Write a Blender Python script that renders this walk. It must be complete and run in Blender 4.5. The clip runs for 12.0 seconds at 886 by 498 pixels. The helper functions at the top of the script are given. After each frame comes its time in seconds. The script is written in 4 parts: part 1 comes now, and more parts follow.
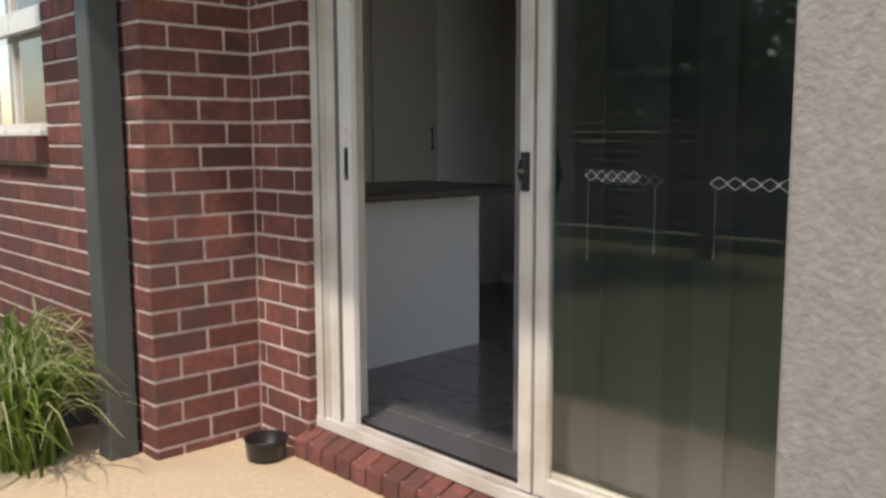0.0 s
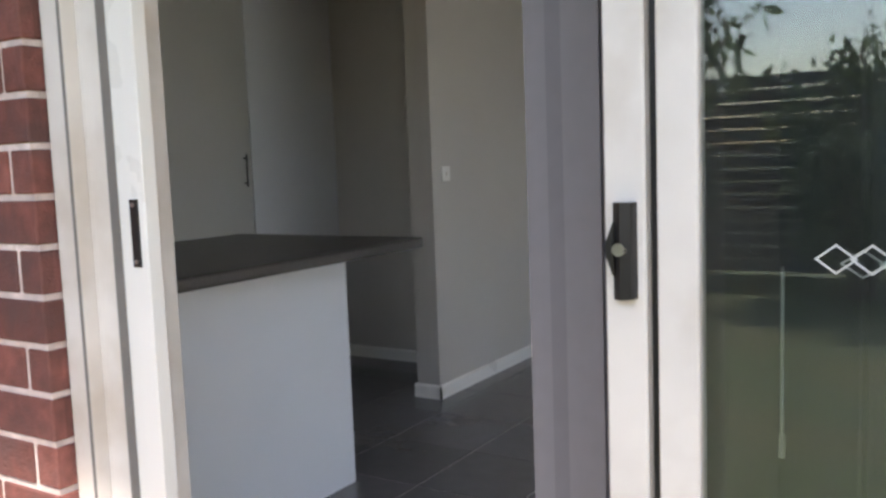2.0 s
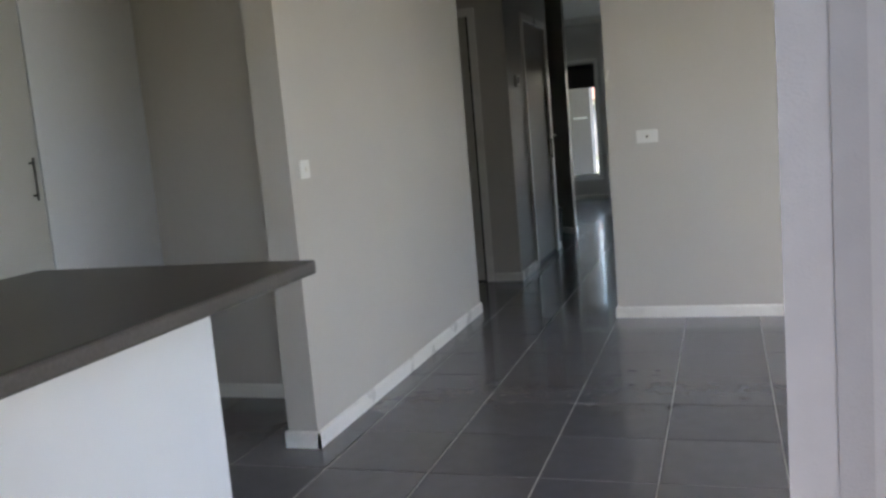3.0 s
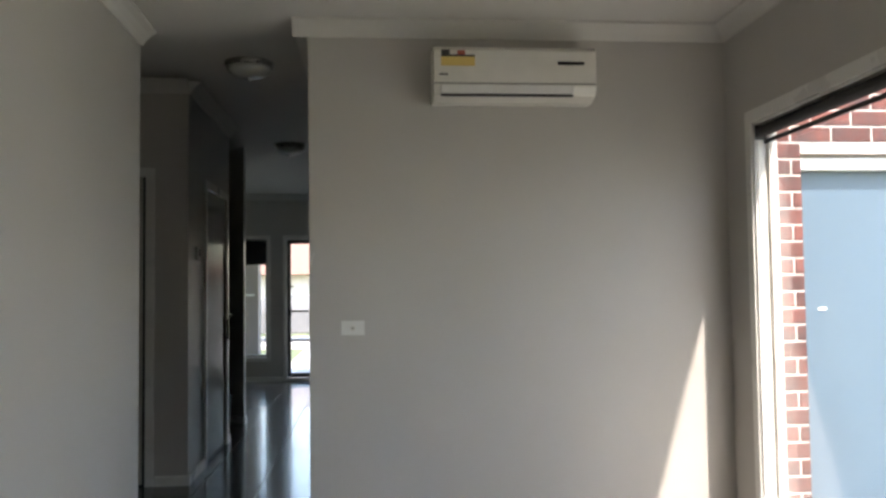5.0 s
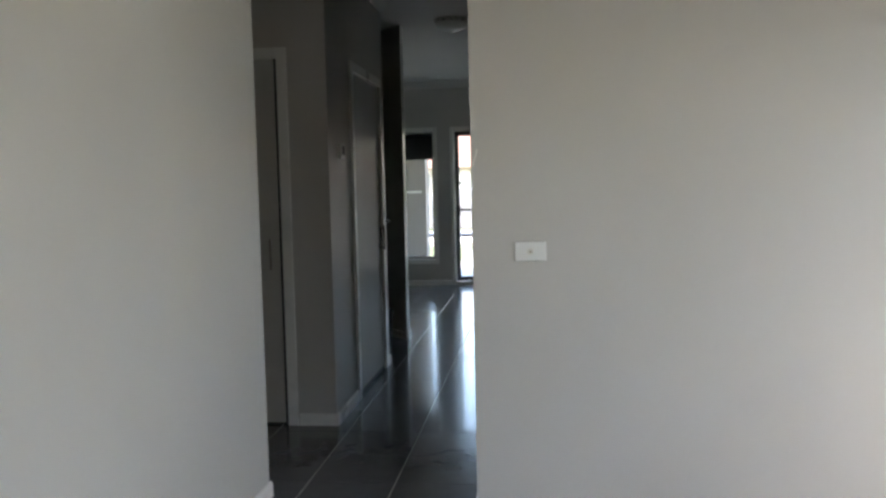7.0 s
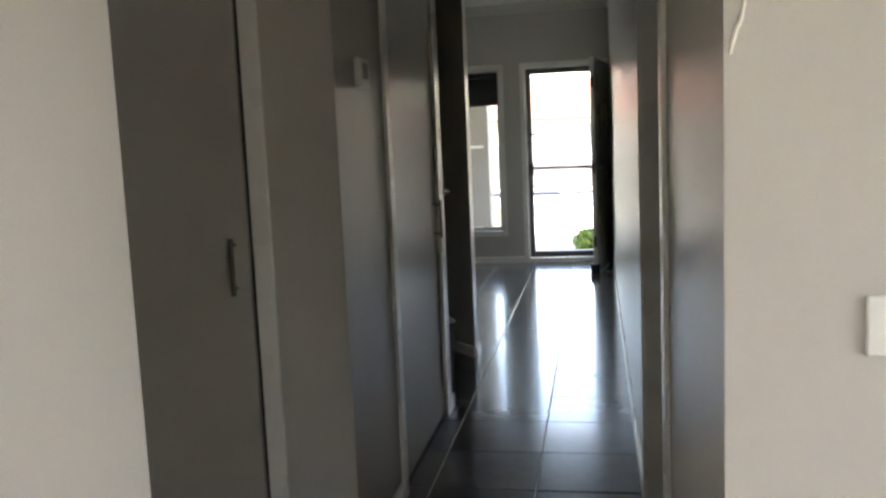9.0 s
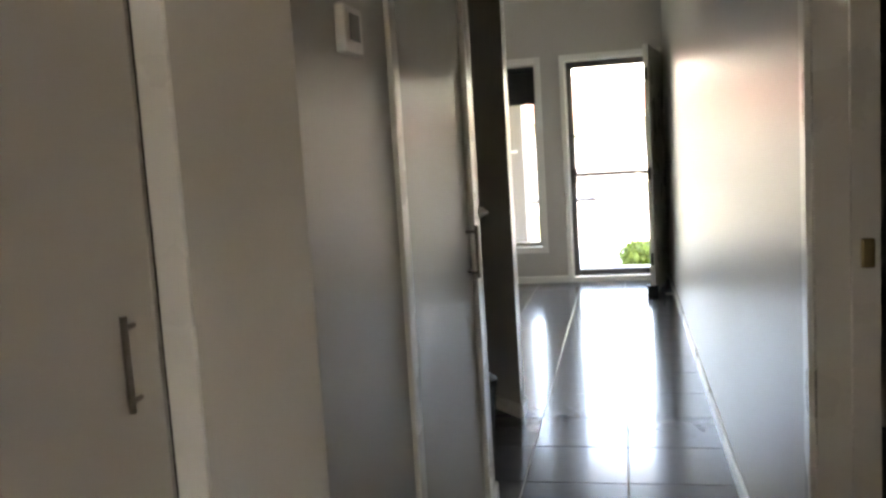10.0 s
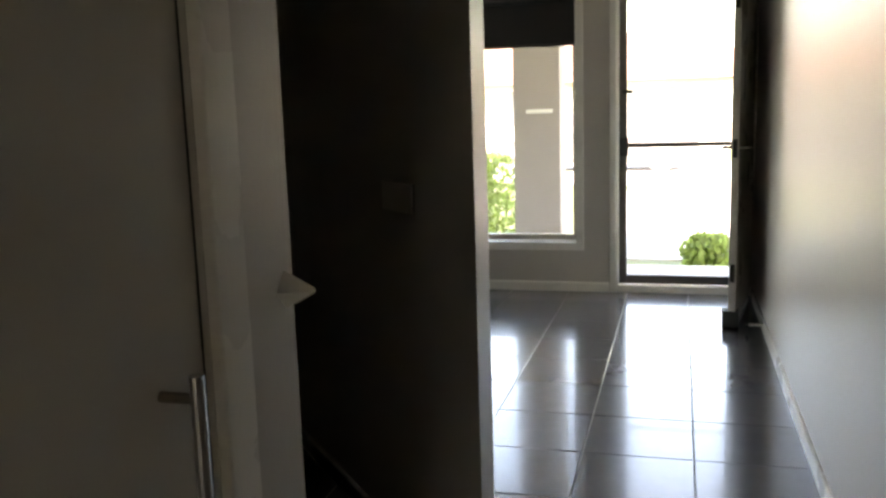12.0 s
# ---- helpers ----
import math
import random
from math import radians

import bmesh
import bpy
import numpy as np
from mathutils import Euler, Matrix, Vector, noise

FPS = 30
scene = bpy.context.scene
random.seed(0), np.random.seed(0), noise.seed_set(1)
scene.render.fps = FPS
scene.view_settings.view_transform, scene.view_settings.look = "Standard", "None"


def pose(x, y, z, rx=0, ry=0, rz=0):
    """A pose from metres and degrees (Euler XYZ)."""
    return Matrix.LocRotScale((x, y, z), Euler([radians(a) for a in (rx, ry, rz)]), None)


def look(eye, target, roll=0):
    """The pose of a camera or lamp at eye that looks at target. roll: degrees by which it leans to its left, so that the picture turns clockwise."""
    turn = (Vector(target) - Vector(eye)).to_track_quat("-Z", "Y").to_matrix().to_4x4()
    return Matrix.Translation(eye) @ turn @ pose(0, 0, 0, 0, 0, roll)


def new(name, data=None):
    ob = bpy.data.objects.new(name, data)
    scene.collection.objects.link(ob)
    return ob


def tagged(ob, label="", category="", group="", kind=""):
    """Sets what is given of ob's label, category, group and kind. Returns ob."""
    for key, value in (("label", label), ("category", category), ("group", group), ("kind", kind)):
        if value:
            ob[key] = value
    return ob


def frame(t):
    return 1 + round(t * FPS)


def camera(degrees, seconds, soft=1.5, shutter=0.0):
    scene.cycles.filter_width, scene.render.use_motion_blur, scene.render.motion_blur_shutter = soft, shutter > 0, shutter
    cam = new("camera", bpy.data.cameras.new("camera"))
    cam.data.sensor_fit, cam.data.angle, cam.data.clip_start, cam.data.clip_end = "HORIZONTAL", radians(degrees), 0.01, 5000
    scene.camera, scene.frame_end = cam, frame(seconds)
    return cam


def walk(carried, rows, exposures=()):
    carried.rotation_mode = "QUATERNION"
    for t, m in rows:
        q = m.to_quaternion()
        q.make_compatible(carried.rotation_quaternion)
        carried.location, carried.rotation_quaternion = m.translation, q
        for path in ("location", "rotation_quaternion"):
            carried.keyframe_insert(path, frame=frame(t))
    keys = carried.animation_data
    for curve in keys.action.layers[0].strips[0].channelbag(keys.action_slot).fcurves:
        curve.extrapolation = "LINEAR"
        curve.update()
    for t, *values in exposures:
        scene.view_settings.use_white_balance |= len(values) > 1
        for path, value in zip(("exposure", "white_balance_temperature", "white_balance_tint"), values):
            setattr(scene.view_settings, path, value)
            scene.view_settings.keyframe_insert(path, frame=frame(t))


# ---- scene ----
cam = camera(54.6, 12.0, soft=2.8)
PATH = [
    (0, (3.573, -4.456, 1.134), (2.136, -3.088, 0.882), -0.2),
    (0.5, (3.256, -4.33, 1.165), (1.988, -2.8, 0.939), -1.2),
    (1, (2.917, -4.066, 1.163), (1.63, -2.546, 0.983), -2.9),
    (1.5, (2.552, -3.757, 1.16), (1.366, -2.157, 0.982), -1.5),
    (2, (2.202, -3.457, 1.153), (1.149, -1.769, 0.951), -2.1),
    (2.2, (2.065, -3.332, 1.171), (1.052, -1.622, 0.947), -2.8),
    (2.5, (1.879, -3.188, 1.184), (0.975, -1.422, 0.932), -4.1),
    (2.8, (1.659, -2.998, 1.188), (0.929, -1.155, 0.921), -4.9),
    (3, (1.561, -2.922, 1.188), (0.932, -1.043, 0.922), -4.9),
    (3.3, (1.443, -2.781, 1.19), (0.907, -0.871, 0.941), -4.7),
    (3.5, (1.393, -2.718, 1.194), (0.928, -0.787, 0.963), -4.6),
    (3.6, (1.357, -2.682, 1.194), (0.955, -0.736, 0.971), -4.0),
    (5.3, (1.227, -2.2, 1.3), (1.421, -0.214, 1.438), -0.8),
    (5.5, (1.243, -2.09, 1.341), (1.398, -0.101, 1.484), -1.1),
    (6, (1.26, -1.888, 1.367), (1.361, 0.109, 1.433), -1.1),
    (6.5, (1.225, -1.484, 1.36), (1.253, 0.515, 1.308), -1.1),
    (7, (1.189, -1.119, 1.332), (0.96, 0.862, 1.185), -1.3),
    (7.2, (1.15, -0.932, 1.327), (0.839, 1.036, 1.151), -1.7),
    (8.8, (0.782, 0.937, 1.322), (0.440, 2.894, 1.083), -1.8),
    (9, (0.766, 1.108, 1.314), (0.411, 3.062, 1.069), -2.5),
    (9.5, (0.62, 1.649, 1.312), (0.219, 3.595, 1.085), -2.3),
    (10, (0.544, 2.188, 1.307), (0.125, 4.131, 1.08), -3.6),
    (10.5, (0.474, 2.765, 1.278), (-0.027, 4.688, 1.047), -2.7),
    (11, (0.47, 3.371, 1.278), (0.024, 5.305, 1.033), -2.2),
    (11.5, (0.462, 3.899, 1.273), (0.0, 5.827, 1.01), -1.6),
    (12, (0.456, 4.348, 1.272), (-0.075, 6.25, 0.955), -1.8),
]
EXPOSURES = [(0, 0.75, 7100, 14), (0.5, 1.4, 6800, 13), (1.5, 1.95, 6700, 16), (2.5, 2.15, 6700, 17), (3.0, 2.95, 6650, 16), (3.6, 3.4, 6650, 15), (5.5, 2.3, 6750, 14),
             (6.5, 2.8, 6600, 13), (7.0, 3.05, 6550, 14), (9.0, 3.85, 7400, 18), (9.5, 4.0, 7600, 20), (10.0, 4.8, 8000, 21), (10.5, 4.4, 7900, 21), (11.0, 3.85, 8400, 21), (12.0, 4.15, 8700, 21)]
walk(cam, [(t, look(e, g, r)) for t, e, g, r in PATH], EXPOSURES)

# ---- world, sun ----
world = bpy.data.worlds.new("world")
scene.world = world
world.use_nodes = True
wn = world.node_tree
sky = wn.nodes.new("ShaderNodeTexSky")
sky.sky_type, sky.sun_disc = "NISHITA", False
SUN_FROM = Vector((0.44, -1.0, 1.56)).normalized()
sky.sun_elevation = math.asin(SUN_FROM.z)
sky.sun_rotation = math.atan2(SUN_FROM.x, SUN_FROM.y)
sky.air_density, sky.dust_density, sky.ozone_density = 1.2, 1.2, 1.0
wn.nodes["Background"].inputs["Strength"].default_value = 0.15
wn.links.new(sky.outputs["Color"], wn.nodes["Background"].inputs["Color"])
sun = new("sun", bpy.data.lights.new("sun", "SUN"))
sun.data.energy, sun.data.angle, sun.data.color = 1.8, radians(1.5), (1.0, 0.95, 0.87)
sun.matrix_world = look((8, -15, 20), Vector((8, -15, 20)) - SUN_FROM)


# ---- materials ----
def mat(name, color, rough=0.5, metal=0.0, vary=0.08, scale=6.0, bump=0.0, bump_scale=80.0, rand=0.0, island=0.0,
        second=None, second_scale=2.0, coat=0.0, spec=0.5):
    """Principled surface: base colour with stains at two scales, grain bump, optional shift by object or island."""
    m = bpy.data.materials.new(name)
    m.use_nodes = True
    nt = m.node_tree
    N, L = nt.nodes, nt.links
    p = N["Principled BSDF"]
    p.inputs["Roughness"].default_value = rough
    p.inputs["Metallic"].default_value = metal
    p.inputs["Coat Weight"].default_value = coat
    p.inputs["Specular IOR Level"].default_value = spec
    tc = N.new("ShaderNodeTexCoord")
    geo = N.new("ShaderNodeNewGeometry")
    n1 = N.new("ShaderNodeTexNoise")
    n1.inputs["Scale"].default_value, n1.inputs["Detail"].default_value = scale, 6
    L.new(geo.outputs["Position"], n1.inputs["Vector"])
    ramp = N.new("ShaderNodeMapRange")
    ramp.inputs["From Min"].default_value, ramp.inputs["From Max"].default_value = 0.3, 0.7
    ramp.inputs["To Min"].default_value, ramp.inputs["To Max"].default_value = 1 - vary, 1 + vary
    L.new(n1.outputs["Fac"], ramp.inputs["Value"])
    value = ramp.outputs["Result"]
    for amount, kind in ((rand, 0), (island, 1)):
        if amount:
            src = N.new("ShaderNodeObjectInfo").outputs["Random"] if kind == 0 else geo.outputs["Random Per Island"]
            mr = N.new("ShaderNodeMapRange")
            mr.inputs["To Min"].default_value, mr.inputs["To Max"].default_value = 1 - amount, 1 + amount
            L.new(src, mr.inputs["Value"])
            mul = N.new("ShaderNodeMath")
            mul.operation = "MULTIPLY"
            L.new(value, mul.inputs[0])
            L.new(mr.outputs["Result"], mul.inputs[1])
            value = mul.outputs["Value"]
    hsv = N.new("ShaderNodeHueSaturation")
    hsv.inputs["Color"].default_value = (*color, 1)
    L.new(value, hsv.inputs["Value"])
    out = hsv.outputs["Color"]
    if second:
        n2 = N.new("ShaderNodeTexNoise")
        n2.inputs["Scale"].default_value, n2.inputs["Detail"].default_value = second_scale, 8
        L.new(geo.outputs["Position"], n2.inputs["Vector"])
        r2 = N.new("ShaderNodeMapRange")
        r2.inputs["From Min"].default_value, r2.inputs["From Max"].default_value = 0.45, 0.7
        L.new(n2.outputs["Fac"], r2.inputs["Value"])
        mix = N.new("ShaderNodeMix")
        mix.data_type = "RGBA"
        L.new(r2.outputs["Result"], mix.inputs[0])
        L.new(out, mix.inputs[6])
        mix.inputs[7].default_value = (*second, 1)
        out = mix.outputs[2]
    L.new(out, p.inputs["Base Color"])
    rr = N.new("ShaderNodeMapRange")
    rr.inputs["To Min"].default_value, rr.inputs["To Max"].default_value = rough * 0.85, min(1, rough * 1.15)
    L.new(n1.outputs["Fac"], rr.inputs["Value"])
    L.new(rr.outputs["Result"], p.inputs["Roughness"])
    if bump:
        n3 = N.new("ShaderNodeTexNoise")
        n3.inputs["Scale"].default_value, n3.inputs["Detail"].default_value = bump_scale, 5
        L.new(geo.outputs["Position"], n3.inputs["Vector"])
        b = N.new("ShaderNodeBump")
        b.inputs["Strength"].default_value, b.inputs["Distance"].default_value = bump, 0.01
        L.new(n3.outputs["Fac"], b.inputs["Height"])
        L.new(b.outputs["Normal"], p.inputs["Normal"])
    return m


PAINT = mat("wall_paint", (0.52, 0.493, 0.45), 0.36, vary=0.03, scale=1.5, bump=0.06, bump_scale=140)
CEIL = mat("ceiling_paint", (0.66, 0.635, 0.585), 0.8, vary=0.02, scale=2, bump=0.05)
TRIM = mat("trim_gloss", (0.77, 0.75, 0.70), 0.28, vary=0.02, scale=4, bump=0.01, bump_scale=60)
DOORP = mat("door_paint", (0.48, 0.452, 0.40), 0.12, vary=0.03, scale=3, bump=0.005, bump_scale=50)
ALU = mat("cream_aluminium", (0.66, 0.62, 0.57), 0.35, vary=0.05, scale=9, second=(0.52, 0.46, 0.39), second_scale=5)
TILE = mat("charcoal_tile", (0.105, 0.102, 0.106), 0.2, vary=0.06, scale=14, bump=0.012, bump_scale=60, rand=0.08, coat=0.25)
GROUT = mat("grout", (0.36, 0.345, 0.325), 0.85, vary=0.15, scale=20, bump=0.2)
BRICK = mat("red_brick", (0.185, 0.066, 0.052), 0.85, vary=0.26, scale=30, bump=0.5, bump_scale=160, rand=0.30,
            second=(0.10, 0.052, 0.047), second_scale=7)
MORTAR = mat("mortar", (0.70, 0.58, 0.52), 0.95, vary=0.2, scale=25, bump=0.6, bump_scale=120)
RENDER = mat("cement_render", (0.29, 0.255, 0.23), 0.95, vary=0.13, scale=70, bump=0.3, bump_scale=120)
PAVE = mat("sandy_concrete", (0.62, 0.49, 0.33), 0.9, vary=0.1, scale=40, bump=0.3, bump_scale=200, second=(0.53, 0.40, 0.26), second_scale=2)
GRASS = mat("lawn", (0.14, 0.17, 0.075), 0.9, vary=0.35, scale=14, bump=1.0, bump_scale=60, second=(0.19, 0.19, 0.09), second_scale=1.5)
BLADE = mat("grass_blade", (0.16, 0.24, 0.04), 0.5, vary=0.2, scale=12, island=0.45)
BLADE2 = mat("pale_blade", (0.55, 0.58, 0.30), 0.5, vary=0.15, scale=12, island=0.3)
LEAF = mat("leaf", (0.17, 0.22, 0.12), 0.5, vary=0.3, scale=4, island=0.5)
LEAFB = mat("hedge_leaf", (0.28, 0.36, 0.10), 0.5, vary=0.3, scale=4, island=0.4)
BARK = mat("bark", (0.12, 0.09, 0.065), 0.9, vary=0.3, scale=20, bump=0.8, bump_scale=40)
STEEL = mat("dark_painted_steel", (0.075, 0.08, 0.078), 0.45, vary=0.1, scale=8, bump=0.05)
FENCE = mat("charcoal_fence", (0.085, 0.088, 0.095), 0.6, vary=0.2, scale=8, rand=0.15)
BENCH = mat("dark_laminate", (0.05, 0.047, 0.043), 0.35, vary=0.2, scale=120, bump=0.05, bump_scale=200)
WHITE = mat("white_laminate", (0.74, 0.75, 0.76), 0.3, vary=0.02, scale=3)
GLOSSW = mat("white_gloss_door", (0.54, 0.53, 0.49), 0.12, vary=0.02, scale=3)
PLASTIC = mat("white_plastic", (0.78, 0.77, 0.73), 0.35, vary=0.02, scale=8)
PLASTICY = mat("aged_white_plastic", (0.75, 0.72, 0.65), 0.35, vary=0.04, scale=8)
STICKER = mat("faded_white_film", (0.50, 0.51, 0.49), 0.5, vary=0.1, scale=30)
BLACK = mat("black_plastic", (0.015, 0.014, 0.014), 0.3, vary=0.2, scale=20)
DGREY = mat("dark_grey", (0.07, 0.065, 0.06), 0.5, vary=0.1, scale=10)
YELLOW = mat("yellow_label", (0.75, 0.55, 0.16), 0.5, vary=0.05)
REDL = mat("red_label", (0.45, 0.10, 0.06), 0.5, vary=0.05)
CHROME = mat("brushed_steel", (0.55, 0.52, 0.48), 0.28, metal=1.0, vary=0.08, scale=40)
BRASS = mat("aged_brass", (0.42, 0.32, 0.18), 0.3, metal=1.0, vary=0.1, scale=40)
VBLIND = mat("grey_blind_fabric", (0.15, 0.143, 0.15), 0.85, vary=0.05, scale=30, bump=0.15, bump_scale=400, rand=0.2)
RBLIND = mat("charcoal_blockout", (0.035, 0.033, 0.033), 0.8, vary=0.1, scale=40, bump=0.1, bump_scale=300)
BLUE = mat("blue_grey_door", (0.11, 0.165, 0.215), 0.4, vary=0.05, scale=4)
ROAD = mat("asphalt", (0.055, 0.055, 0.055), 0.9, vary=0.2, scale=10, bump=0.4)
CONC = mat("pale_concrete", (0.50, 0.47, 0.43), 0.9, vary=0.1, scale=8, bump=0.2)
DULLCONC = mat("dull_concrete", (0.20, 0.185, 0.165), 0.9, vary=0.15, scale=8, bump=0.2, second=(0.13, 0.12, 0.105), second_scale=1.5)
ROOFT = mat("terracotta_roof", (0.30, 0.16, 0.11), 0.8, vary=0.15, scale=6, bump=0.2)
HOUSEW = mat("pale_render_wall", (0.62, 0.57, 0.50), 0.9, vary=0.06, scale=3, bump=0.2)
CARP = mat("grey_car_paint", (0.17, 0.165, 0.16), 0.3, vary=0.05, coat=0.6)
CARW = mat("white_car_paint", (0.7, 0.7, 0.7), 0.25, vary=0.03, coat=0.6)
SKIRTD = mat("shadow_rubber", (0.02, 0.02, 0.02), 0.6, vary=0.2)
# Tyre and window grey, lightened to look washed out by strong daylight.
TYRE = mat("washed_out_grey", (0.22, 0.215, 0.21), 0.7, vary=0.1)
DARKM = mat("dull_nickel", (0.26, 0.235, 0.205), 0.3, metal=1.0, vary=0.08, scale=40)
SOIL = mat("garden_soil", (0.09, 0.065, 0.045), 0.95, vary=0.35, scale=25, bump=1.0, bump_scale=50)
FROST = mat("opal_glass", (0.72, 0.70, 0.65), 0.25, vary=0.02)

RUBBER = mat("grey_rubber", (0.17, 0.16, 0.15), 0.6, vary=0.1, scale=12)


def let_through(m, amount):
    """Thin leaves pass part of the light on to their other side."""
    N, L = m.node_tree.nodes, m.node_tree.links
    p = N["Principled BSDF"]
    tr, mx = N.new("ShaderNodeBsdfTranslucent"), N.new("ShaderNodeMixShader")
    L.new(p.inputs["Base Color"].links[0].from_socket, tr.inputs["Color"])
    mx.inputs["Fac"].default_value = amount
    L.new(p.outputs["BSDF"], mx.inputs[1])
    L.new(tr.outputs["BSDF"], mx.inputs[2])
    L.new(mx.outputs["Shader"], N["Material Output"].inputs["Surface"])


for leafy in (LEAF, LEAFB, BLADE, BLADE2):
    let_through(leafy, 0.5)


def glass_mat(name, tint):
    m = bpy.data.materials.new(name)
    m.use_nodes = True
    p = m.node_tree.nodes["Principled BSDF"]
    p.inputs["Base Color"].default_value = (*tint, 1)
    p.inputs["Roughness"].default_value = 0.0
    p.inputs["IOR"].default_value = 1.5
    p.inputs["Transmission Weight"].default_value = 1.0
    return m


GLASS = glass_mat("clear_glass", (0.97, 0.98, 0.98))
TINTG = glass_mat("tinted_glass", (0.76, 0.80, 0.78))


# ---- mesh helpers ----
def box_bm(bm, x0, x1, y0, y1, z0, z1, bevel=0.0):
    vs = [bm.verts.new((x, y, z)) for x in (x0, x1) for y in (y0, y1) for z in (z0, z1)]
    fs = [bm.faces.new([vs[i] for i in q]) for q in
          ((0, 1, 3, 2), (4, 6, 7, 5), (0, 4, 5, 1), (2, 3, 7, 6), (0, 2, 6, 4), (1, 5, 7, 3))]
    if bevel:
        es = list({e for f in fs for e in f.edges})
        bmesh.ops.bevel(bm, geom=es, offset=bevel, segments=2, affect="EDGES", profile=0.5)
    return bm


def boxes(*bs, bevel=0.0):
    bm = bmesh.new()
    for b in bs:
        box_bm(bm, *b, bevel=bevel)
    return bm


def tube_bm(bm, pts, r, seg=10, r2=None):
    """A tube along straight points, with closed ends."""
    pts = [Vector(p) for p in pts]
    rings = []
    for i, p in enumerate(pts):
        d = (pts[min(i + 1, len(pts) - 1)] - pts[max(i - 1, 0)]).normalized()
        q = d.to_track_quat("Z", "Y")
        k = r if r2 is None else r + (r2 - r) * i / (len(pts) - 1)
        rings.append([bm.verts.new(p + q @ Vector((k * math.cos(a), k * math.sin(a), 0)))
                      for a in (2 * math.pi * j / seg for j in range(seg))])
    for a, b in zip(rings, rings[1:]):
        for j in range(seg):
            bm.faces.new((a[j], a[(j + 1) % seg], b[(j + 1) % seg], b[j]))
    bm.faces.new(rings[0][::-1])
    bm.faces.new(rings[-1])
    return bm


def lathe_bm(bm, profile, centre=(0, 0, 0), seg=24):
    rings = []
    c = Vector(centre)
    for r, z in profile:
        rings.append([bm.verts.new(c + Vector((r * math.cos(2 * math.pi * j / seg), r * math.sin(2 * math.pi * j / seg), z)))
                      for j in range(seg)])
    for a, b in zip(rings, rings[1:]):
        for j in range(seg):
            bm.faces.new((a[j], a[(j + 1) % seg], b[(j + 1) % seg], b[j]))
    bm.faces.new(rings[0][::-1])
    bm.faces.new(rings[-1])
    return bm


def prism_bm(bm, poly, z0, z1):
    lo = [bm.verts.new((x, y, z0)) for x, y in poly]
    hi = [bm.verts.new((x, y, z1)) for x, y in poly]
    n = len(poly)
    for i in range(n):
        bm.faces.new((lo[i], lo[(i + 1) % n], hi[(i + 1) % n], hi[i]))
    bm.faces.new(lo[::-1])
    bm.faces.new(hi)
    return bm


def sweep_bm(bm, section, a, b, out):
    """A strip from a to b; section holds (out, up) offsets."""
    a, b, out = Vector(a), Vector(b), Vector(out)
    ra = [bm.verts.new(a + out * o + Vector((0, 0, u))) for o, u in section]
    rb = [bm.verts.new(b + out * o + Vector((0, 0, u))) for o, u in section]
    n = len(section)
    for i in range(n):
        bm.faces.new((ra[i], ra[(i + 1) % n], rb[(i + 1) % n], rb[i]))
    bm.faces.new(ra[::-1])
    bm.faces.new(rb)
    return bm


def mesh_of(name, bm, material, smooth=False):
    bmesh.ops.recalc_face_normals(bm, faces=bm.faces)
    me = bpy.data.meshes.new(name)
    bm.to_mesh(me)
    bm.free()
    me.materials.append(material)
    if smooth:
        me.polygons.foreach_set("use_smooth", [True] * len(me.polygons))
    return me


def part(name, bm, material, parent=None, label="", smooth=False):
    ob = new(name, mesh_of(name, bm, material, smooth))
    ob.parent = parent
    if label:
        ob["label"] = label
    return ob


def thing(name, label, category, group="", at=(0, 0, 0)):
    ob = new(name)
    ob.location = at
    ob.empty_display_size = 0.1
    return tagged(ob, label, category, group)


def structure(name, bm, material, label, category, smooth=False):
    return tagged(part(name, bm, material, smooth=smooth), label, category, kind="structure")


CEIL_Z = 2.70
HALL_R, HALL_L = 0.92, 0.03
AC_Y = 2.205
DOOR_Y = -2.41
PAVE_Z = -0.15
FRONT_Y = 10.26

# ---- ground ----
structure("ground", boxes((-300, 300, -300, 400, -0.6, -0.19)), GRASS, "patchy green lawn around the house", "lawn")
structure("pavement", boxes((-0.3, 6.5, -3.73, -2.40, -0.5, PAVE_Z), bevel=0.006), PAVE, "sand-coloured concrete patio outside the sliding door", "patio")
# Unseen path added beside the house, its colour dark to limit bounce indoors.
structure("pavement_path", boxes((3.45, 4.85, -2.40, 2.35, -0.5, PAVE_Z - 0.01)), DULLCONC, "unseen grey concrete side path, kept dark to cut bounced light", "path")
structure("floor_slab", boxes((-3.3, 3.2, -2.42, 10.5, -0.4, -0.0025)), GROUT, "grey grout bed under the floor tiles", "floor")

# ---- walls ----
structure("wall_south", boxes((-1.8, 0.75, -2.40, -2.27, 0, CEIL_Z), (2.885, 3.2, -2.40, -2.27, 0, CEIL_Z), (0.75, 2.885, -2.40, -2.27, 2.12, CEIL_Z)),
          PAINT, "beige painted wall round the sliding door", "wall")
# South end and sill are unseen, enlarged to bring in more daylight.
WIN_Y0, WIN_Y1, WIN_Z0, WIN_Z1 = -1.75, 1.88, 0.14, 2.10
structure("wall_east", boxes((3.2, 3.3, -2.40, WIN_Y0, 0, CEIL_Z), (3.2, 3.3, WIN_Y1, 2.35, 0, CEIL_Z),
                             (3.2, 3.3, WIN_Y0, WIN_Y1, 0, WIN_Z0), (3.2, 3.3, WIN_Y0, WIN_Y1, WIN_Z1, CEIL_Z)),
          PAINT, "beige painted wall with a large window", "wall")
